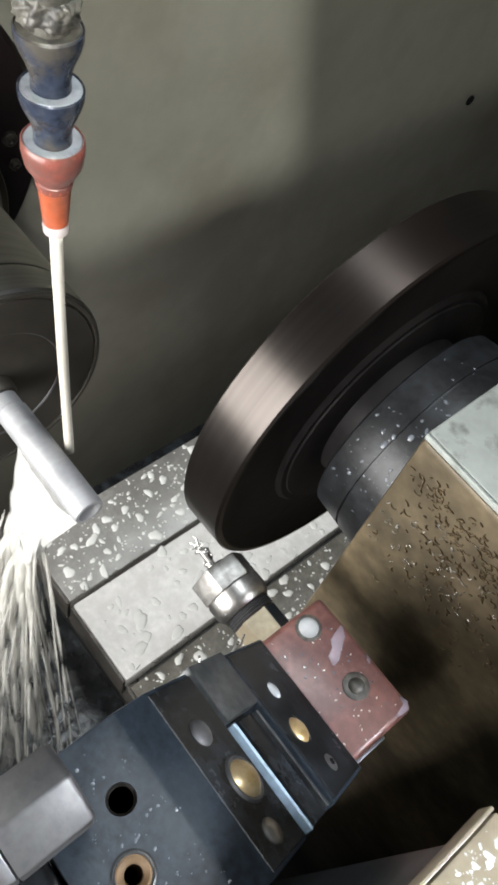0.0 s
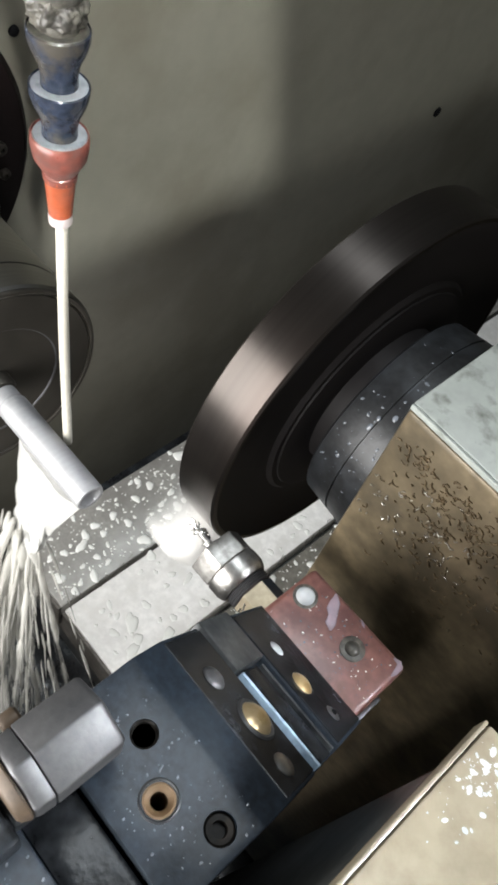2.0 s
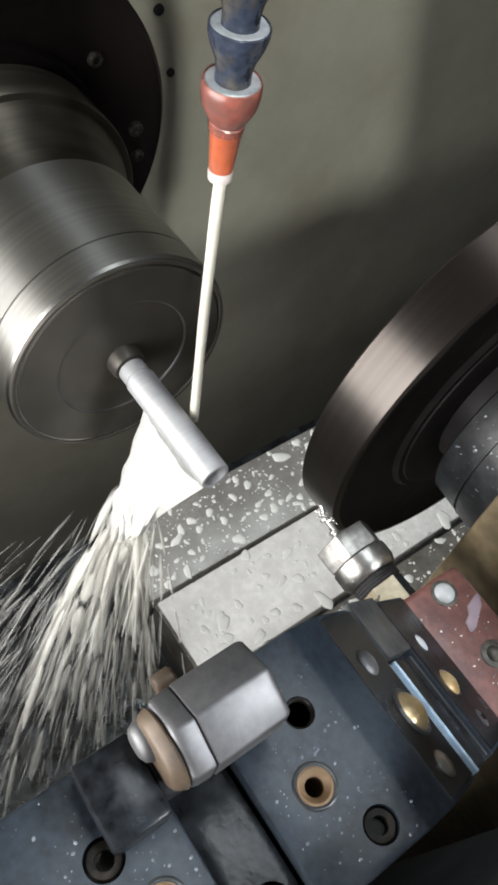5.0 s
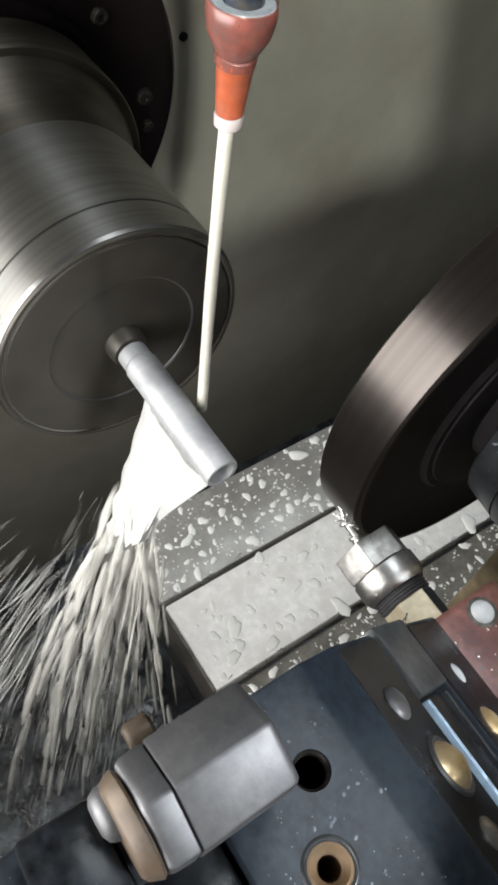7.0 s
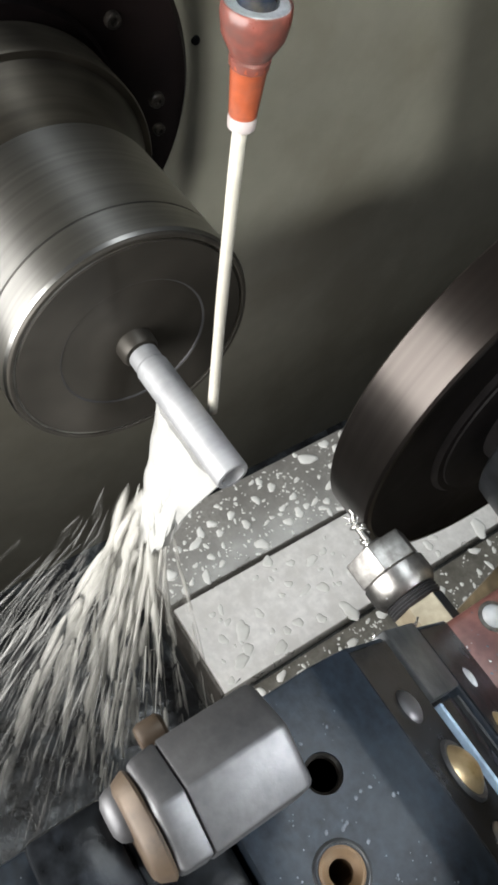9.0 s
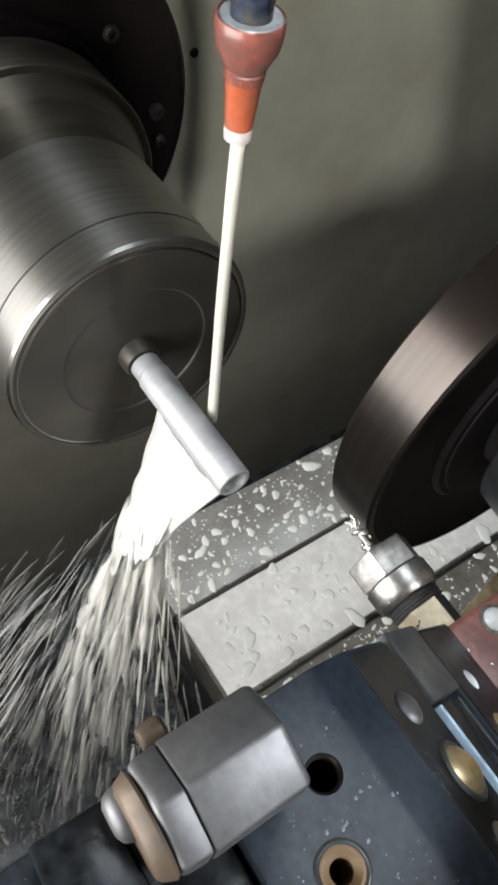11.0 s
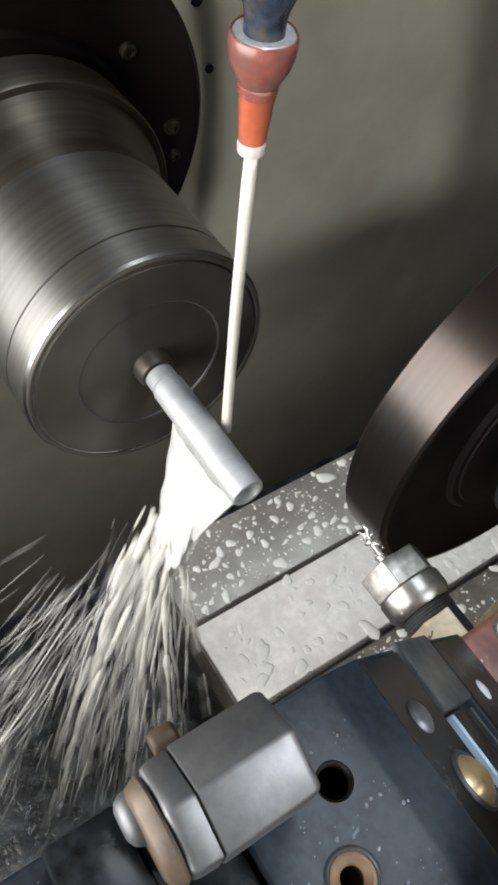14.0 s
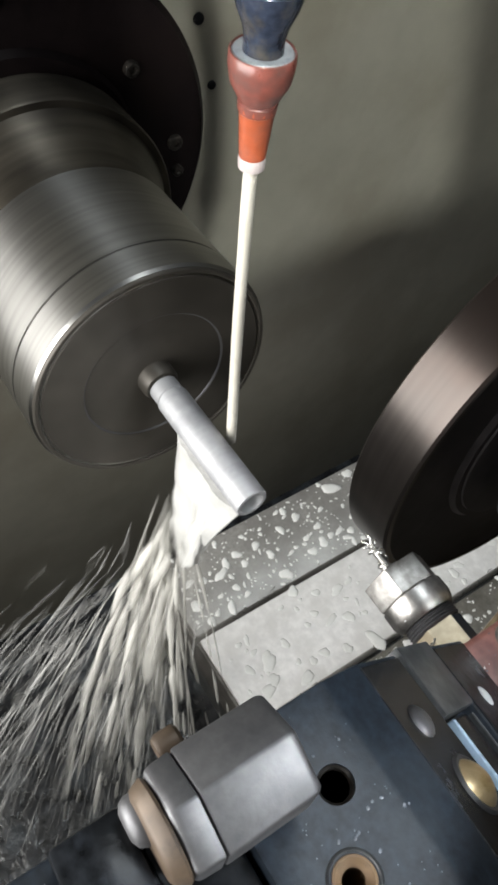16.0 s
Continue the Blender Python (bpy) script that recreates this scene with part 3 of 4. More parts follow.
# red holder with collet nut
red = root("tool_holder", (-0.056, 0.125, 0.513), "red painted tool holder with two bolts and milky streaks", "tool holder")
part("body", box(-0.0795, -0.0322, 0.1110, 0.1400, 0.5135, 0.543, 0.0022, 3), RED, red)
part("foot_clip", box(-0.0318, -0.0300, 0.1150, 0.1320, 0.5145, 0.5270, 0.0006), STEEL_GREY, red, "pale wet clip at the holder foot")
nut_y, nut_z = 0.1262, 0.5148
for x, milky in ((-0.0735, True), (-0.0492, False)):
    b = part("bolt", lathe([(0.5425, 0.0), (0.5425, 0.0047), (0.5432, 0.0047), (0.5434, 0.0044), (0.5434, 0.0036 if milky else 0.0026), (0.5428, 0.0034 if milky else 0.0024), (0.5428, 0.0)], (x, 0.1288, 0), "z", 28), GRIME, red, "bolt head sunk in the holder")
    if milky:
        part("drop", lathe([(0.5429, 0.0), (0.5429, 0.0036), (0.5436, 0.0035), (0.5445, 0.0027), (0.5450, 0.0017), (0.5452, 0.0)], (x, 0.1288, 0), "z", 24), PEARL, b, "milky drop on the bolt")
    else:
        part("drop", lathe([(0.5429, 0.0), (0.5429, 0.0030), (0.5437, 0.0028), (0.5446, 0.0019), (0.5450, 0.0)], (x, 0.1288, 0), "z", 20), GRIME, b, "grey wet lump in the bolt head")
nut = root("collet_nut", (-0.1, nut_y, nut_z), "bright steel collet chuck with a hex nut and chip-wrapped drill", "collet chuck")
NR = 0.0121
hexo = [(nut_y + NR * math.cos(radians(4 + 60 * k)), nut_z + NR * math.sin(radians(4 + 60 * k))) for k in range(6)]
part("hex_nut", prism(hexo, -0.1146, -0.1048, "x", 0.0005), STEEL, nut)
part("nut_collar", lathe([(-0.1050, 0.0), (-0.1050, 0.0108), (-0.1042, 0.0115), (-0.0990, 0.0115), (-0.0970, 0.0108), (-0.0957, 0.0099), (-0.0957, 0.0)], (0, nut_y, nut_z), "x", 64), STEEL, nut, "round collar of the nut")
thread = [(-0.0956, 0.0)]
for k in range(4):
    thread += [(-0.0956 + k * 0.0010, 0.0088), (-0.0951 + k * 0.0010, 0.0095)]
thread += [(-0.0914, 0.0088), (-0.0914, 0.0)]
part("thread", lathe(thread, (0, nut_y, nut_z), "x", 48), STEEL_GREY, nut, "oily steel thread")
part("shank", lathe([(-0.0913, 0.0), (-0.0913, 0.0092), (-0.0795, 0.0092), (-0.0795, 0.0)], m=Matrix.Translation((0, nut_y, nut_z)) @ AXES["x"] @ Matrix.Rotation(radians(15), 4, "Z"), seg=6), GOLD, nut, "bright hexagonal shank")
# A thin blue-black plate paints the dark reflection on this flat.
bs = bmesh.new()
box(-0.0912, -0.0797, -0.0044, 0.0044, 0.0074, 0.0082, 0.0002, 1, bs)
bs.transform(Matrix.Translation((0, nut_y, nut_z)) @ Matrix.Rotation(radians(-45), 4, "X"))
part("flat", bs, PLATE, nut, "thin plate coloured as the dark reflection on the shank")
part("nose", lathe([(-0.1165, 0.0), (-0.1165, 0.0040), (-0.1150, 0.0066), (-0.1131, 0.0076), (-0.1131, 0.0)], (0, nut_y, nut_z), "x", 32), STEEL_GREY, nut)
part("drill", lathe([(-0.1270, 0.0), (-0.1255, 0.0012), (-0.1160, 0.0014), (-0.1160, 0.0)], (0, nut_y, nut_z), "x", 16), STEEL, nut, "small bright drill")

# ---- coolant hose ----
hose = root("coolant_hose", (-0.2, 0.111, 0.63), "segmented coolant hose of blue and orange plastic, dirty", "coolant hose")
NX, NY = -0.1985, 0.1113
part("nozzle_tip", lathe([(0.6258, 0.0), (0.6258, 0.0026), (0.6263, 0.0036), (0.6287, 0.0038), (0.6297, 0.0036), (0.6297, 0.0)], (NX, NY, 0), "z", 32), TIP, hose, "pale wet nozzle tip")
part("nozzle", lathe([(0.6298, 0.0), (0.6298, 0.0036), (0.6428, 0.0046), (0.6432, 0.0049), (0.6448, 0.0050), (0.6450, 0.0)], (NX, NY, 0), "z", 32), ORANGE, hose, "orange plastic nozzle")
part("nozzle_collar", lathe([(0.6424, 0.0046), (0.6428, 0.0050), (0.6450, 0.0052), (0.6457, 0.0046)], (NX, NY, 0), "z", 12), ORANGE_DULL, hose, "grimy collar")
part("socket", lathe([(0.6458, 0.0), (0.6458, 0.0050), (0.6476, 0.0060), (0.6506, 0.0076), (0.6548, 0.0083), (0.6576, 0.0082), (0.6580, 0.0079), (0.6574, 0.0077), (0.6560, 0.0)], (NX, NY, 0), "z", 40), ORANGE_DULL, hose, "dirty orange socket")
part("milky_ring", lathe([(0.6562, 0.0), (0.6566, 0.0074), (0.6574, 0.0076), (0.6579, 0.0072), (0.6578, 0.0), ], (NX, NY, 0), "z", 40), POOL, hose, "milky coolant standing in the socket")


def segment(z, x, y, lean, last=False):
    m = Matrix.Translation((x, y, z)) @ Matrix.Rotation(radians(lean), 4, "Y")
    part("segment", lathe([(-0.0010, 0.0), (-0.0010, 0.0050), (0.0030, 0.0049), (0.0062, 0.0056), (0.0100, 0.0073), (0.0125, 0.0080), (0.0148, 0.0081), (0.0152, 0.0078), (0.0146, 0.0076), (0.0135, 0.0)], seg=40, m=m), BLUE if not last else GRIME, hose, "dirty blue plastic segment")
    part("segment_lip", lathe([(0.0136, 0.0), (0.0140, 0.0072), (0.0147, 0.0075), (0.0151, 0.0071), (0.0150, 0.0)], seg=40, m=m), POOL if z < 0.66 else GRIME, hose, "milky coolant standing in the segment")


segment(0.6578, NX, NY, 0)
segment(0.6729, NX, NY, -1)
segment(0.6880, NX, NY, -4, True)
segment(0.7031, NX - 0.001, NY, -8)
segment(0.7180, NX - 0.003, NY, -14)
segment(0.7326, NX - 0.0066, NY, -22)
segment(0.7464, NX - 0.0122, NY, -32)
part("hose_end", tube([(NX - 0.0195, NY, 0.758), (NX - 0.035, NY, 0.772), (NX - 0.055, NY, 0.781), (NX - 0.09, NY, 0.788), (-0.392, NY, 0.790)], [0.0075] * 5, 20), BLUE, hose, "blue hose to the wall")

# ---- guard plate near the camera ----
guard = root("guard_plate", (0.06, 0.15, 0.0), "beige painted guard plate with a wet edge", "guard")
part("plate", box(-0.0150, 0.16, -0.02, 0.0945, 0.637, 0.640, 0.0006), BEIGE, guard)
part("edge_trim", box(-0.0164, -0.0154, -0.02, 0.0945, 0.634, 0.6402, 0.0004), BEIGE, guard, "folded beige edge")
# Solid block added under the plate: carries it and shades the housing.
part("shade_block", box(-0.0140, 0.15, -0.018, 0.09, 0.0, 0.6365, 0.002), WALL_DARK, guard, "dark block below, added to shade the housing")

# ---- coolant ----
rng = random.Random(5)
jet = root("coolant_jet", (NX, NY, 0.57), "thin stream of milky coolant from the nozzle", "coolant jet")
N = 26
jp = [(NX + 0.0058 * (k / N) ** 1.5, NY - 0.0005 * (k / N) ** 2, 0.6258 - (0.6258 - 0.5080) * k / N) for k in range(N + 1)]
part("stream", tube(jp, [0.0019 + 0.00005 * math.sin(k * 0.6) + 0.00004 * rng.random() for k in range(N + 1)], 16), STREAM, jet)


def fall(p, v, t):
    return Vector(p) + Vector(v) * t + Vector((0, 0, -4.9)) * t * t


def lump_tube(p, v, t0, t1, r0, r1, n, rnd, bm=None, seg=7, wob=0.25, rough=0.14):
    pts = [fall(p, v, t0 + (t1 - t0) * k / n) + Vector([rnd.uniform(-1, 1) * wob * r0 for _ in range(3)]) for k in range(n + 1)]
    peak = rnd.uniform(0.35, 0.8)
    rad = []
    for k in range(n + 1):
        u = k / n
        shape = (u / peak if u < peak else (1 - u) / (1 - peak)) ** 0.42
        rad.append(max(0.00012, (r0 + (r1 - r0) * u) * (0.12 + 0.88 * shape) * rnd.uniform(1 - rough, 1 + rough)))
    return tube(pts, rad, seg, bm)


# the curtain that hangs below the rod
curtain = root("coolant_curtain", (-0.195, 0.1, 0.505), "white curtain of milky coolant falling from the rod", "coolant splash")
bm = bmesh.new()
NU, NV = 26, 22
grid = []
for side in (0, 1):
    rows_ = []
    for j in range(NV + 1):
        v = j / NV
        row = []
        for i in range(NU + 1):
            u = i / NU
            x = -0.2100 + 0.0455 * u - 0.012 * u * v + 0.002 * math.sin(31 * v + 4) * (1 - u) * v
            edge = 1 - abs(2 * u - 1) ** 4
            z = 0.507 - (0.112 - 0.070 * u ** 1.3 + 0.010 * math.sin(17 * u + 1) + 0.006 * math.sin(39 * u)) * v
            y = 0.0985 - 0.012 * v - 0.003 * math.sin(7 * u + 3 * v) * v
            th = (0.0040 * (1 - 0.6 * v) + 0.0008) * (0.2 + 0.8 * edge) * (1 + 0.22 * noise.noise((x * 200, z * 90, 3)))
            row.append(bm.verts.new((x, y + (th if side else -th), z)))
        rows_.append(row)
    grid.append(rows_)
for side in (0, 1):
    g = grid[side]
    for j in range(NV):
        for i in range(NU):
            bm.faces.new((g[j][i], g[j][i + 1], g[j + 1][i + 1], g[j + 1][i]))
border = lambda g: [g[0][i] for i in range(NU)] + [g[j][NU] for j in range(NV)] + [g[NV][i] for i in range(NU, 0, -1)] + [g[j][0] for j in range(NV, 0, -1)]
b0, b1 = border(grid[0]), border(grid[1])
for k in range(len(b0)):
    bm.faces.new((b0[k], b0[(k + 1) % len(b0)], b1[(k + 1) % len(b0)], b1[k]))
bmesh.ops.recalc_face_normals(bm, faces=bm.faces)
part("sheet", bm, FOAM, curtain)

# strands below the curtain
STRANDS = []
BUNCHES = [(-0.212, 0.408, -0.20, -0.95, 1.25), (-0.207, 0.402, -0.13, -1.0, 1.2), (-0.202, 0.416, -0.06, -1.0, 1.0), (-0.196, 0.424, 0.0, -0.9, 0.8), (-0.190, 0.440, 0.02, -0.9, 0.6), (-0.214, 0.415, -0.30, -0.85, 0.8)]
for k in range(52):
    bx, bz, vy, vz, size = BUNCHES[k % 6]
    p = (bx + rng.gauss(0, 0.0025), 0.090 + rng.uniform(-0.005, 0.005), bz + rng.uniform(-0.01, 0.025))
    v = (rng.gauss(-0.02, 0.05), vy + rng.gauss(0, 0.05), vz + rng.uniform(-0.1, 0.1))
    st = root("coolant_strand", p, "ragged falling strand of milky coolant", "coolant strand", "strands below the rod")
    t, fat = rng.uniform(0, 0.015), size * rng.choice((0.35, 0.5, 0.7, 1.0, 1.5))
    while t < 0.21:
        dt = rng.uniform(0.016, 0.055)
        r0 = fat * (1.15 - 1.6 * t) * rng.uniform(0.0013, 0.0030)
        part("stream", lump_tube(p, v, t, t + dt, r0, r0 * 0.75, 12, rng, None, 10, 0.10, 0.05), STRAND_MAT, st)
        t += dt * rng.uniform(0.7, 1.7)
    STRANDS.append((st, p, v))

# spray thrown out beside the strands
SPRAY = []
for k in range(20):
    a = k / 19
    base = Vector((-0.208, 0.094, 0.455))
    sp = root("coolant_spray", base, "fine flying spray of milky coolant drops", "coolant spray", "", "stuff")
    bm = bmesh.new()
    mean = Vector((rng.uniform(-0.20, 0.10), -0.08 - 1.35 * a ** 1.4, -0.38 - 0.5 * (1 - a)))
    for _ in range(int(125 - 55 * a)):
        v = mean + Vector((rng.gauss(0, 0.12), -abs(rng.gauss(0, 0.14)), rng.gauss(0, 0.11)))
        q = base + Vector((rng.uniform(-0.010, 0.02), rng.uniform(-0.006, 0.006), rng.uniform(-0.03, 0.01)))
        t = 0.04 + 0.22 * rng.random() ** 0.85
        r = rng.choice((0.00018, 0.00025, 0.00035, 0.00055, 0.0007 - 0.0004 * a))
        lump_tube(q, v, t, t + rng.uniform(0.010, 0.036), r, r * 0.6, 3, rng, bm, 5, 0.1)
    part("drops", bm, SPRAY_MAT, sp)
    SPRAY.append((sp, base, mean))

# drops lying on the slide
bm = bmesh.new()


def bead(bm, x, y, z, rx, ry, turn, seg=14, ragged=0.0):
    h = min(rx, ry) * 0.36
    ph = [turn * 7.3, turn * 12.1 + 1, turn * 4.7 + 2]
    rings = []
    for f, hh in ((1.0, 0.0), (0.93, 0.45), (0.65, 0.85)):
        ring = []
        for q in range(seg):
            t = 2 * math.pi * q / seg
            g = f * (1 + 0.16 * math.sin(2 * t + ph[0]) + ragged * (0.22 * math.sin(3 * t + ph[1]) + 0.14 * math.sin(5 * t + ph[2])))
            u, w = rx * math.cos(t) * g, ry * math.sin(t) * g
            ring.append(bm.verts.new((x + u * math.cos(turn) - w * math.sin(turn), y + u * math.sin(turn) + w * math.cos(turn), z + h * hh)))
        rings.append(ring)
    top = bm.verts.new((x, y, z + h))
    for p, q in zip(rings, rings[1:]):
        for i in range(seg):
            bm.faces.new((p[i], p[(i + 1) % seg], q[(i + 1) % seg], q[i]))
    for i in range(seg):
        bm.faces.new((rings[-1][i], rings[-1][(i + 1) % seg], top))


placed = []
film_bm = bmesh.new()
for tries in range(14000):
    x, y = rng.uniform(-0.316, -0.065), rng.uniform(0.145, 0.47)
    bright = -0.2425 < x < -0.1645
    if abs(x + 0.244) < 0.005 or abs(x + 0.163) < 0.005:
        continue
    r = 0.0006 + 0.0058 * rng.random() ** 3.4
    if bright and (rng.random() < 0.72 or r < 0.0012):
        continue
    if any((x - a) ** 2 + (y - b) ** 2 < (r * 1.15 + c) ** 2 for a, b, c in placed):
        continue
    placed.append((x, y, r))
    top = 0.1525 if bright else (0.1495 if x < -0.24 else 0.1485)
    bead(film_bm if bright else bm, x, y, top, r * rng.uniform(0.8, 1.7), r * rng.uniform(0.7, 1.0), rng.uniform(0, 3.1), 16, 0.15 + min(0.35, r / 0.008))
    if len(placed) > 1150:
        break
thing("coolant_drops", bm, MILK, "milky coolant drops lying on the dull slide plates", "coolant drops", kind="stuff")
for v in film_bm.verts:
    v.co.z = 0.1526 + (v.co.z - 0.1525) * 0.5
thing("coolant_drops", film_bm, MILK, "thin milky drops lying on the bright slide plate", "coolant drops", kind="stuff")


# drops and films on the red holder
bm = bmesh.new()
for path, wide in ((((-0.0672, 0.1388), (-0.0652, 0.1362), (-0.0640, 0.1335), (-0.0622, 0.1318), (-0.0606, 0.1290), (-0.0588, 0.1272)), (0.0004, 0.0019, 0.0023, 0.0017, 0.0020, 0.0004)), (((-0.0545, 0.1392), (-0.0530, 0.1384), (-0.0518, 0.1378)), (0.0002, 0.0006, 0.0002)), (((-0.0376, 0.1385), (-0.0352, 0.1388), (-0.0340, 0.1376), (-0.0337, 0.1350), (-0.0338, 0.1330)), (0.0003, 0.0010, 0.0012, 0.0009, 0.0003))):
    tube([(x, y, 0.5430) for x, y in path], wide, 12, bm)
for v in bm.verts:
    v.co.z = 0.5430 + (v.co.z - 0.5430) * 0.12
thing("coolant_film", bm, FILM, "pale lilac smears of coolant on the red holder", "coolant film", kind="stuff")
bm = bmesh.new()
for k in range(110):
    r = 0.00015 + 0.00035 * rng.random() ** 3
    bead(bm, rng.uniform(-0.078, -0.034), rng.uniform(0.1125, 0.1385), 0.5430, r, r, 0, 8)
HOLES = ((-0.0500, 0.0356), (-0.0632, 0.0416), (-0.0370, 0.0423), (-0.0623, -0.0051), (-0.0497, 0.0002), (-0.0376, 0.0169))
for k in range(300):
    r = 0.00010 + 0.00030 * rng.random() ** 3
    x, y = rng.uniform(-0.078, -0.032), rng.uniform(-0.03, 0.0505)
    if k % 2:
        hx, hy = HOLES[k // 2 % 6]
        a, far = rng.uniform(0, 6.28), 0.0058 + abs(rng.gauss(0, 0.0025))
        x, y = hx + far * math.cos(a), hy + far * math.sin(a)
    if not -0.078 < x < -0.032 or 0.0085 < y < 0.0260 or y > 0.0505 or any((x - a) ** 2 + (y - b) ** 2 < 0.0055 ** 2 for a, b in HOLES):
        continue
    bead(bm, x, y, PZ if y > 0.024 else PZ - 0.0005, r, r * 1.2, rng.random(), 8)
thing("glint_drops", bm, LIP, "small glinting drops on the tool blocks", "drops", kind="stuff")
# White beads paint the glints of tiny drops on the red holder.
bm = bmesh.new()
for k in range(42):
    r = 0.00008 + 0.00020 * rng.random() ** 2
    bead(bm, rng.uniform(-0.077, -0.034), rng.uniform(0.1130, 0.1380), 0.5430, r * rng.uniform(1, 2.2), r, rng.random() * 3, 8)
thing("glint_drops", bm, MILK, "tiny white drops on the red holder, glints put into their colour", "drops", kind="stuff")
# Flat pale blobs paint the white glare on the wet guard plate.
bm = bmesh.new()
for cx, cy, spread, count in ((-0.0118, 0.0840, 0.0030, 60), (-0.0100, 0.0740, 0.0035, 20), (-0.0060, 0.0880, 0.004, 40), (0.020, 0.088, 0.006, 60), (0.008, 0.090, 0.004, 30)):
    for k in range(count):
        r = 0.0001 + 0.0007 * rng.random() ** 3
        x, y = rng.gauss(cx, spread), min(0.0925, rng.gauss(cy, spread))
        if x > -0.0145 + r * 2:
            bead(bm, x, y, 0.6400, r * rng.uniform(0.8, 1.8), r, rng.random() * 3, 12)
for x, y, rx, ry in ((0.0075, 0.0800, 0.0042, 0.0026), (0.0110, 0.0760, 0.0050, 0.0030), (0.0060, 0.0770, 0.0022, 0.0016), (0.0120, 0.0835, 0.0030, 0.0020)):
    bead(bm, x, y, 0.6400, rx, ry, 0.9, 20, 0.6)
for v in bm.verts:
    v.co.z = 0.6400 + (v.co.z - 0.6400) * 0.12
thing("glare_patches", bm, PEARL, "flat white blobs that paint the glare on the wet guard", "coolant film", kind="stuff")

# short chips lying along the slots of the slide
bm = bmesh.new()
for k in range(70):
    sx = rng.choice((-0.2450, -0.1630))
    x, y = sx + rng.gauss(0, 0.0018), rng.uniform(0.145, 0.40) if k % 3 else rng.uniform(0.145, 0.22)
    a0, n, ln, bend = 1.57 + rng.gauss(0, 0.5), 5, rng.uniform(0.002, 0.008), rng.uniform(-1.4, 1.4)
    pts, px, py = [], x, y
    for i in range(n + 1):
        pts.append((px, py, 0.1534 + 0.0006 * math.sin(3.1 * i / n)))
        px, py = px + ln / n * math.cos(a0 + bend * i / n), py + ln / n * math.sin(a0 + bend * i / n)
    tube(pts, [0.00015 + 0.00015 * rng.random() for _ in pts], 5, bm)
thing("slot_chips", bm, GRIME, "dark wet chips lying along the slide slots", "metal chips", kind="stuff")

# curled chips stuck to the housing
bm = bmesh.new()
CLUSTERS = [(-0.078, 0.594, 0.004), (-0.068, 0.588, 0.005), (-0.058, 0.592, 0.006), (-0.047, 0.586, 0.007), (-0.062, 0.572, 0.006), (-0.040, 0.596, 0.006), (-0.030, 0.584, 0.008), (-0.050, 0.556, 0.010)]
for k in range(360):
    cx, cz, sg = rng.choice(CLUSTERS) if k % 4 else (rng.uniform(-0.085, 0.0), rng.uniform(0.53, 0.60), 0.003)
    x, z = max(-0.0885, rng.gauss(cx, sg)), min(0.6065, rng.gauss(cz, sg * 0.8))
    a0, rr, n = rng.uniform(0, 6.28), rng.uniform(0.0006, 0.0020), 6
    sweep = rng.uniform(1.0, 3.2)
    pts = [(x + rr * math.cos(a0 + sweep * i / n), 0.1684 - 0.0003 * math.sin(3.1 * i / n), z + rr * 0.8 * math.sin(a0 + sweep * i / n)) for i in range(n + 1)]
    tube(pts, [0.00013 + 0.00013 * math.sin(3.0 * i / n) + 0.0001 * rng.random() for i in range(n + 1)], 5, bm)
glints = bmesh.new()
for k in range(90):
    x, z = rng.gauss(-0.066, 0.014), rng.gauss(0.566, 0.012)
    if not (-0.0885 < x < 0.0 and 0.545 < z < 0.606):
        continue
    a0, ln = rng.uniform(0, 6.28), rng.uniform(0.0008, 0.0026)
    pts = [(x + ln * i / 4 * math.cos(a0 + 0.25 * i), 0.1683 - 0.0003 * math.sin(0.78 * i), z + ln * i / 4 * math.sin(a0 + 0.25 * i)) for i in range(5)]
    tube(pts, [0.00008, 0.00015, 0.00018, 0.00015, 0.00008], 5, glints)
thing("bright_chips", glints, CHIP_STEEL, "fine bright chips stuck on the oily housing", "metal chips", kind="stuff")
thing("bronze_chips", bm, CHIP, "fine curled chips stuck on the oily housing", "metal chips", kind="stuff")
bm = bmesh.new()
for k in range(85):
    a, x = radians(rng.gauss(150, 26)), WX + 0.0125 + 0.026 * rng.random()
    r = 0.0002 + 0.0009 * rng.random() ** 4
    rad = 0.0528 + (x - WX - 0.0111) * 0.118
    m = Matrix.Translation((x, WY + rad * math.cos(a), WZ + rad * math.sin(a))) @ Matrix.Rotation(a - math.pi / 2, 4, "X")
    b2 = bmesh.new()
    bead(b2, 0, 0, 0, r, r * rng.uniform(0.4, 2.2), rng.random() * 3, 8)
    b2.transform(m)
    me = bpy.data.meshes.new("drop")
    b2.to_mesh(me)
    b2.free()
    bm.from_mesh(me)
    bpy.data.meshes.remove(me)
bm.transform(Matrix.Translation((WX, WY, WZ)) @ Matrix.Rotation(radians(-2), 4, "Y") @ Matrix.Translation((-WX, -WY, -WZ)))
thing("hub_drops", bm, LIP, "pale splashes on the dark hub", "coolant drops", kind="stuff")

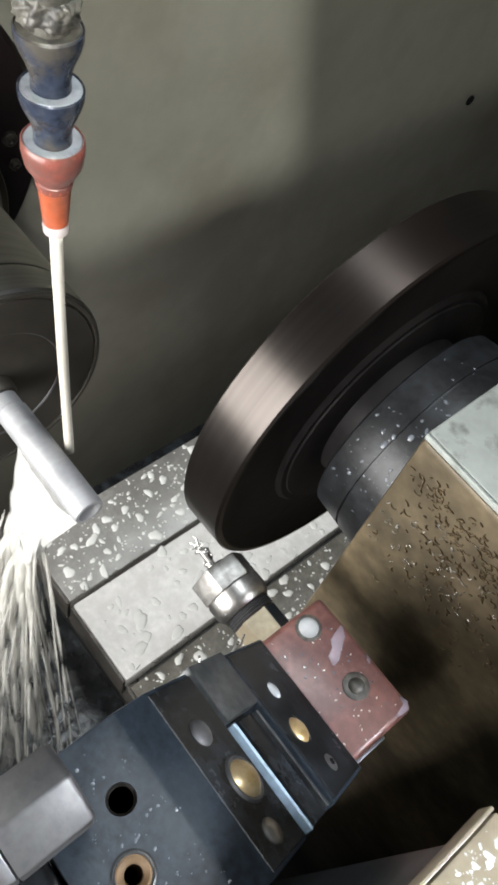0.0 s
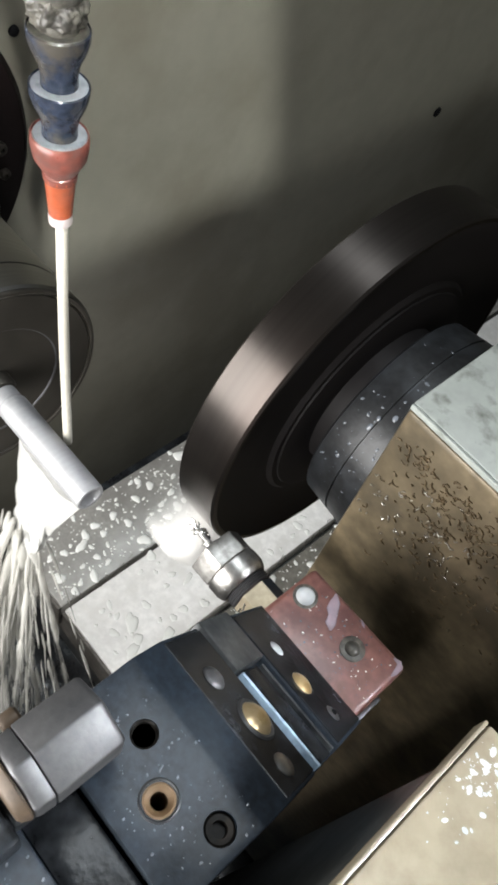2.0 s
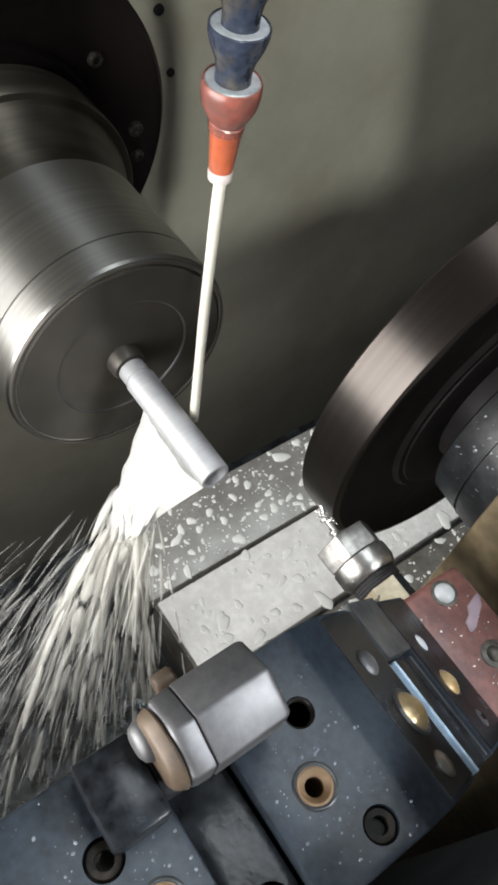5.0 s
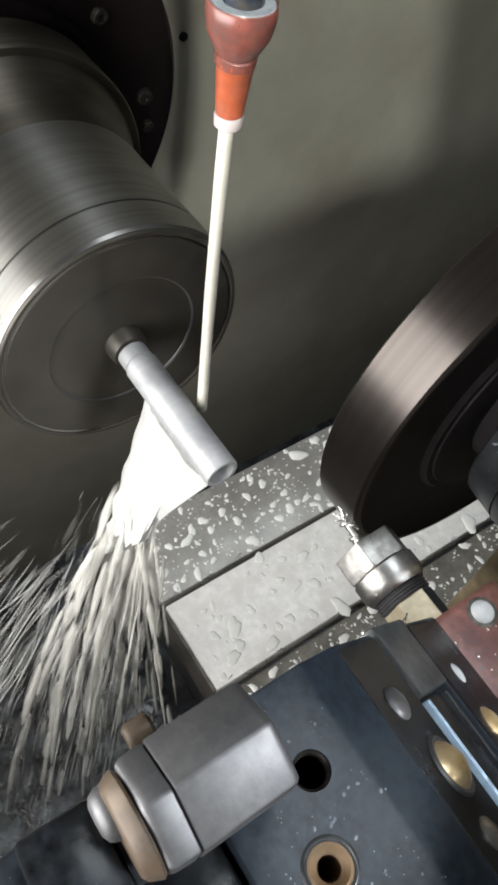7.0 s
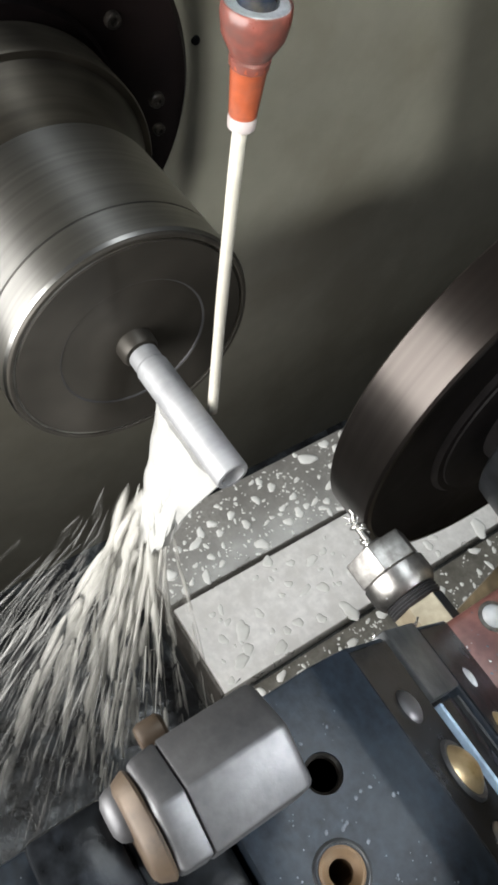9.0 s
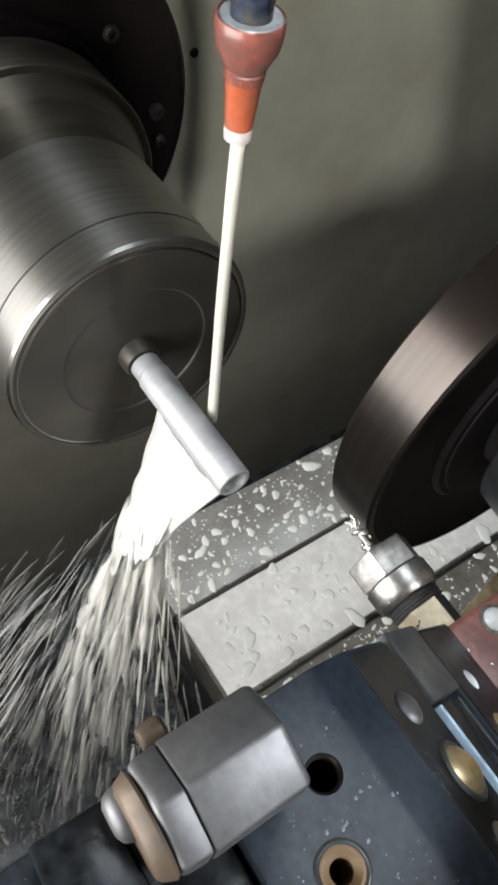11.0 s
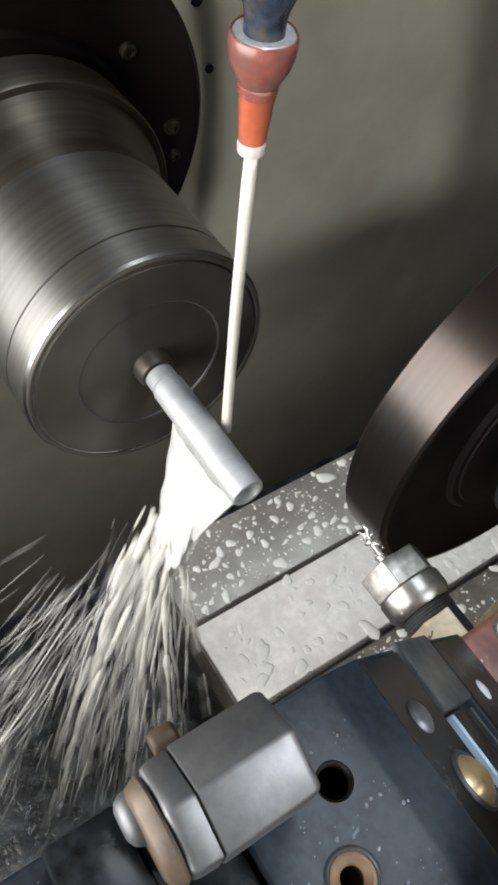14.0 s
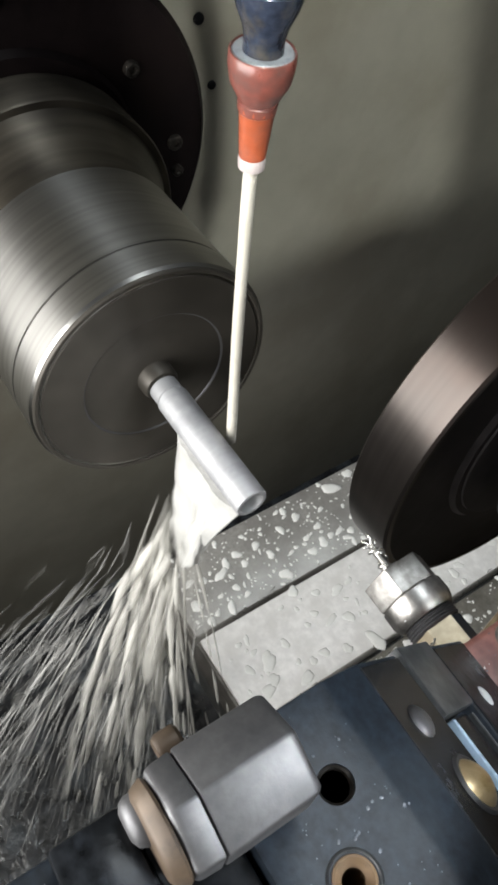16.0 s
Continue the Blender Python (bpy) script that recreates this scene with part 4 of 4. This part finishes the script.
# stringy swarf on the drill and by the nut
swarf = root("swarf", (-0.122, nut_y, nut_z), "bright stringy chips wrapped round the drill", "metal chips")
for k in range(4):
    x0, ph = -0.1155 - 0.0022 * k, 1.7 * k
    n = 12
    pts = [(x0 - 0.0030 * i / n, nut_y + (0.0018 + 0.0003 * (k % 2)) * math.cos(ph + 5.0 * i / n), nut_z + (0.0018 + 0.0003 * (k % 2)) * math.sin(ph + 5.0 * i / n)) for i in range(n + 1)]
    part("chip", tube(pts, [0.0009 * (0.4 + 0.6 * math.sin(3.0 * i / n)) for i in range(n + 1)], 6), CHIP_STEEL, swarf)
for dx, dy, dz, r in ((-0.0055, -0.0022, 0.0015, 0.0007), (-0.0040, 0.0022, 0.0015, 0.0006), (-0.0065, 0.0004, 0.0030, 0.0008), (-0.0030, -0.0030, 0.0010, 0.0005)):
    n = 6
    pts = [(-0.1240 + dx * i / n, nut_y + dy * i / n + 0.0003 * math.sin(1.9 * i), nut_z + dz * i / n + 0.0003 * math.cos(1.6 * i)) for i in range(n + 1)]
    part("chip", tube(pts, [r * (1 - 0.11 * i) for i in range(n + 1)], 6), CHIP_STEEL, swarf)
for (x, y, z), (dx, dy, dz) in (((-0.083, 0.1000, 0.545), (-0.006, 0.010, -0.004)), ((-0.083, 0.092, 0.548), (-0.004, 0.012, 0.002)), ((-0.082, 0.085, 0.553), (-0.008, 0.004, 0.004)), ((-0.082, 0.072, 0.560), (-0.004, 0.014, -0.002))):
    n = 8
    hair = root("swarf_hair", (x, y, z), "thin bright hair of swarf on the tool block", "metal chips")
    pts = [(x + 0.004 + dx * i / n, y + dy * i / n, z + dz * i / n + 0.0012 * math.sin(3.1 * i / n)) for i in range(n + 1)]
    part("chip", tube(pts, [0.0004] * (n + 1), 6), CHIP_STEEL, hair)
bm = bmesh.new()
for k in range(13):
    a, x = rng.uniform(0.3, 3.4), rng.uniform(-0.1125, -0.098)
    r = 0.0002 + 0.0006 * rng.random() ** 2
    rad = 0.0110 if x > -0.1050 else 0.0098
    m = Matrix.Translation((x, nut_y + rad * math.cos(a), nut_z + rad * math.sin(a))) @ Matrix.Rotation(a - math.pi / 2, 4, "X")
    b2 = bmesh.new()
    bead(b2, 0, 0, 0, r, r * 1.3, rng.random() * 3, 8)
    b2.transform(m)
    me = bpy.data.meshes.new("drop")
    b2.to_mesh(me)
    b2.free()
    bm.from_mesh(me)
    bpy.data.meshes.remove(me)
thing("nut_drops", bm, PEARL, "small pale drops on the collet nut", "coolant drops", kind="stuff")
nest = root("swarf_nest", (NX, NY, 0.69), "grey clump of wet grime and chips on the hose", "metal chips")
bl = bmesh.new()
bmesh.ops.create_icosphere(bl, subdivisions=5, radius=0.0070)
for v in bl.verts:
    v.co *= 1 + 0.22 * noise.noise(v.co * 320) + 0.13 * noise.noise(v.co * 900) + 0.05 * noise.noise(v.co * 2200)
bl.transform(Matrix.Translation((NX - 0.0005, NY, 0.6930)) @ Matrix.Diagonal((1, 1, 0.95, 1)))
part("clump", bl, GRIME, nest)
# dark pits in the wall paint
for y, z, r in ((0.687, 0.361, 0.0055), (0.222, 0.520, 0.0026), (0.2123, 0.557, 0.0032)):
    pit = root("wall_plug", (-0.39, y, z), "small dark plug in the painted wall", "wall plug")
    part("cap", lathe([(-0.391, 0.0), (-0.391, r), (-0.3885, r * 0.9), (-0.388, r * 0.5), (-0.388, 0.0)], (0, y, z), "x", 10), FLAT_BLACK, pit)


# ---- motion ----
def motions():
    steps = [k / 10 for k in range(161)]
    for ob, speed, lean, side in ((spindle, 61.0, -3.7, -1.05), (rod, 61.0, -2.4, 0.0)):
        o = ORIGIN[ob.name]
        walk(ob, [(t, Matrix.Translation(o) @ Matrix.Rotation(radians(side), 4, "Z") @ Matrix.Rotation(radians(lean), 4, "Y") @ Matrix.Rotation(radians(speed * 10 * t), 4, "X")) for t in steps])
    # the wheel's tooth sweeps past the drill at these times, and is on the far side between them
    turns, base = [(0.0, -190.0)], -190.0
    for t in (0.5, 2.0, 2.8, 6.6):
        base = 360.0 * round((base + 200) / 360)
        turns += [(t + k / FPS, base + 56.0 * k) for k in (-3, -2, -1, 0, 1, 2, 3)]
        base += 170.0
    turns.append((16.0, base + 30))
    o = ORIGIN[wheel.name]
    walk(wheel, [(t, Matrix.Translation(o) @ Matrix.Rotation(radians(-2.1), 4, "Y") @ Matrix.Rotation(radians(a), 4, "X")) for t, a in turns])
    o = ORIGIN[jet.name]
    walk(jet, [(t, Matrix.Translation(o) @ Matrix.Rotation(radians(0.5 * math.sin(21 * t)), 4, "X")) for t in steps])
    o = ORIGIN[curtain.name]
    walk(curtain, [(t, Matrix.Translation(o) @ Matrix.Rotation(radians(4 * math.sin(17 * t) + 3 * math.sin(41 * t)), 4, "X") @ Matrix.Rotation(radians(3 * math.sin(29 * t + 1)), 4, "Y")) for t in steps])
    r = random.Random(11)
    # each strand falls a little way and is followed by the next at its place
    for n, (st, p, v) in enumerate(STRANDS):
        rows, period = [], 4
        for f in range(0, int(16 * FPS) + 1):
            ph = (f + n) % period
            if ph == 0 or f == 0:
                ax, ay = r.uniform(-6, 6), r.uniform(-5, 5)
            d = 0.018 * ph - 0.016
            rows.append((f / FPS, Matrix.Translation(Vector(p) + Vector(v).normalized() * d) @ Matrix.Rotation(radians(ax), 4, "X") @ Matrix.Rotation(radians(ay), 4, "Y")))
        walk(st, rows)
    for n, (sp, p, v) in enumerate(SPRAY):
        rows, period = [], 7
        for f in range(0, 500):
            ph = (f + n * 3) % period
            turn = r.uniform(-3, 3) if ph == 0 else turn if f else 0.0
            d = ph / FPS - 0.03
            if ph in (0, period - 1) or f == 0:
                rows.append((f / FPS, Matrix.Translation(Vector(p) + Vector((v[0], v[1], v[2] - 0.9)) * d * 0.4) @ Matrix.Rotation(radians(turn), 4, "Y")))
        walk(sp, rows)


motions()
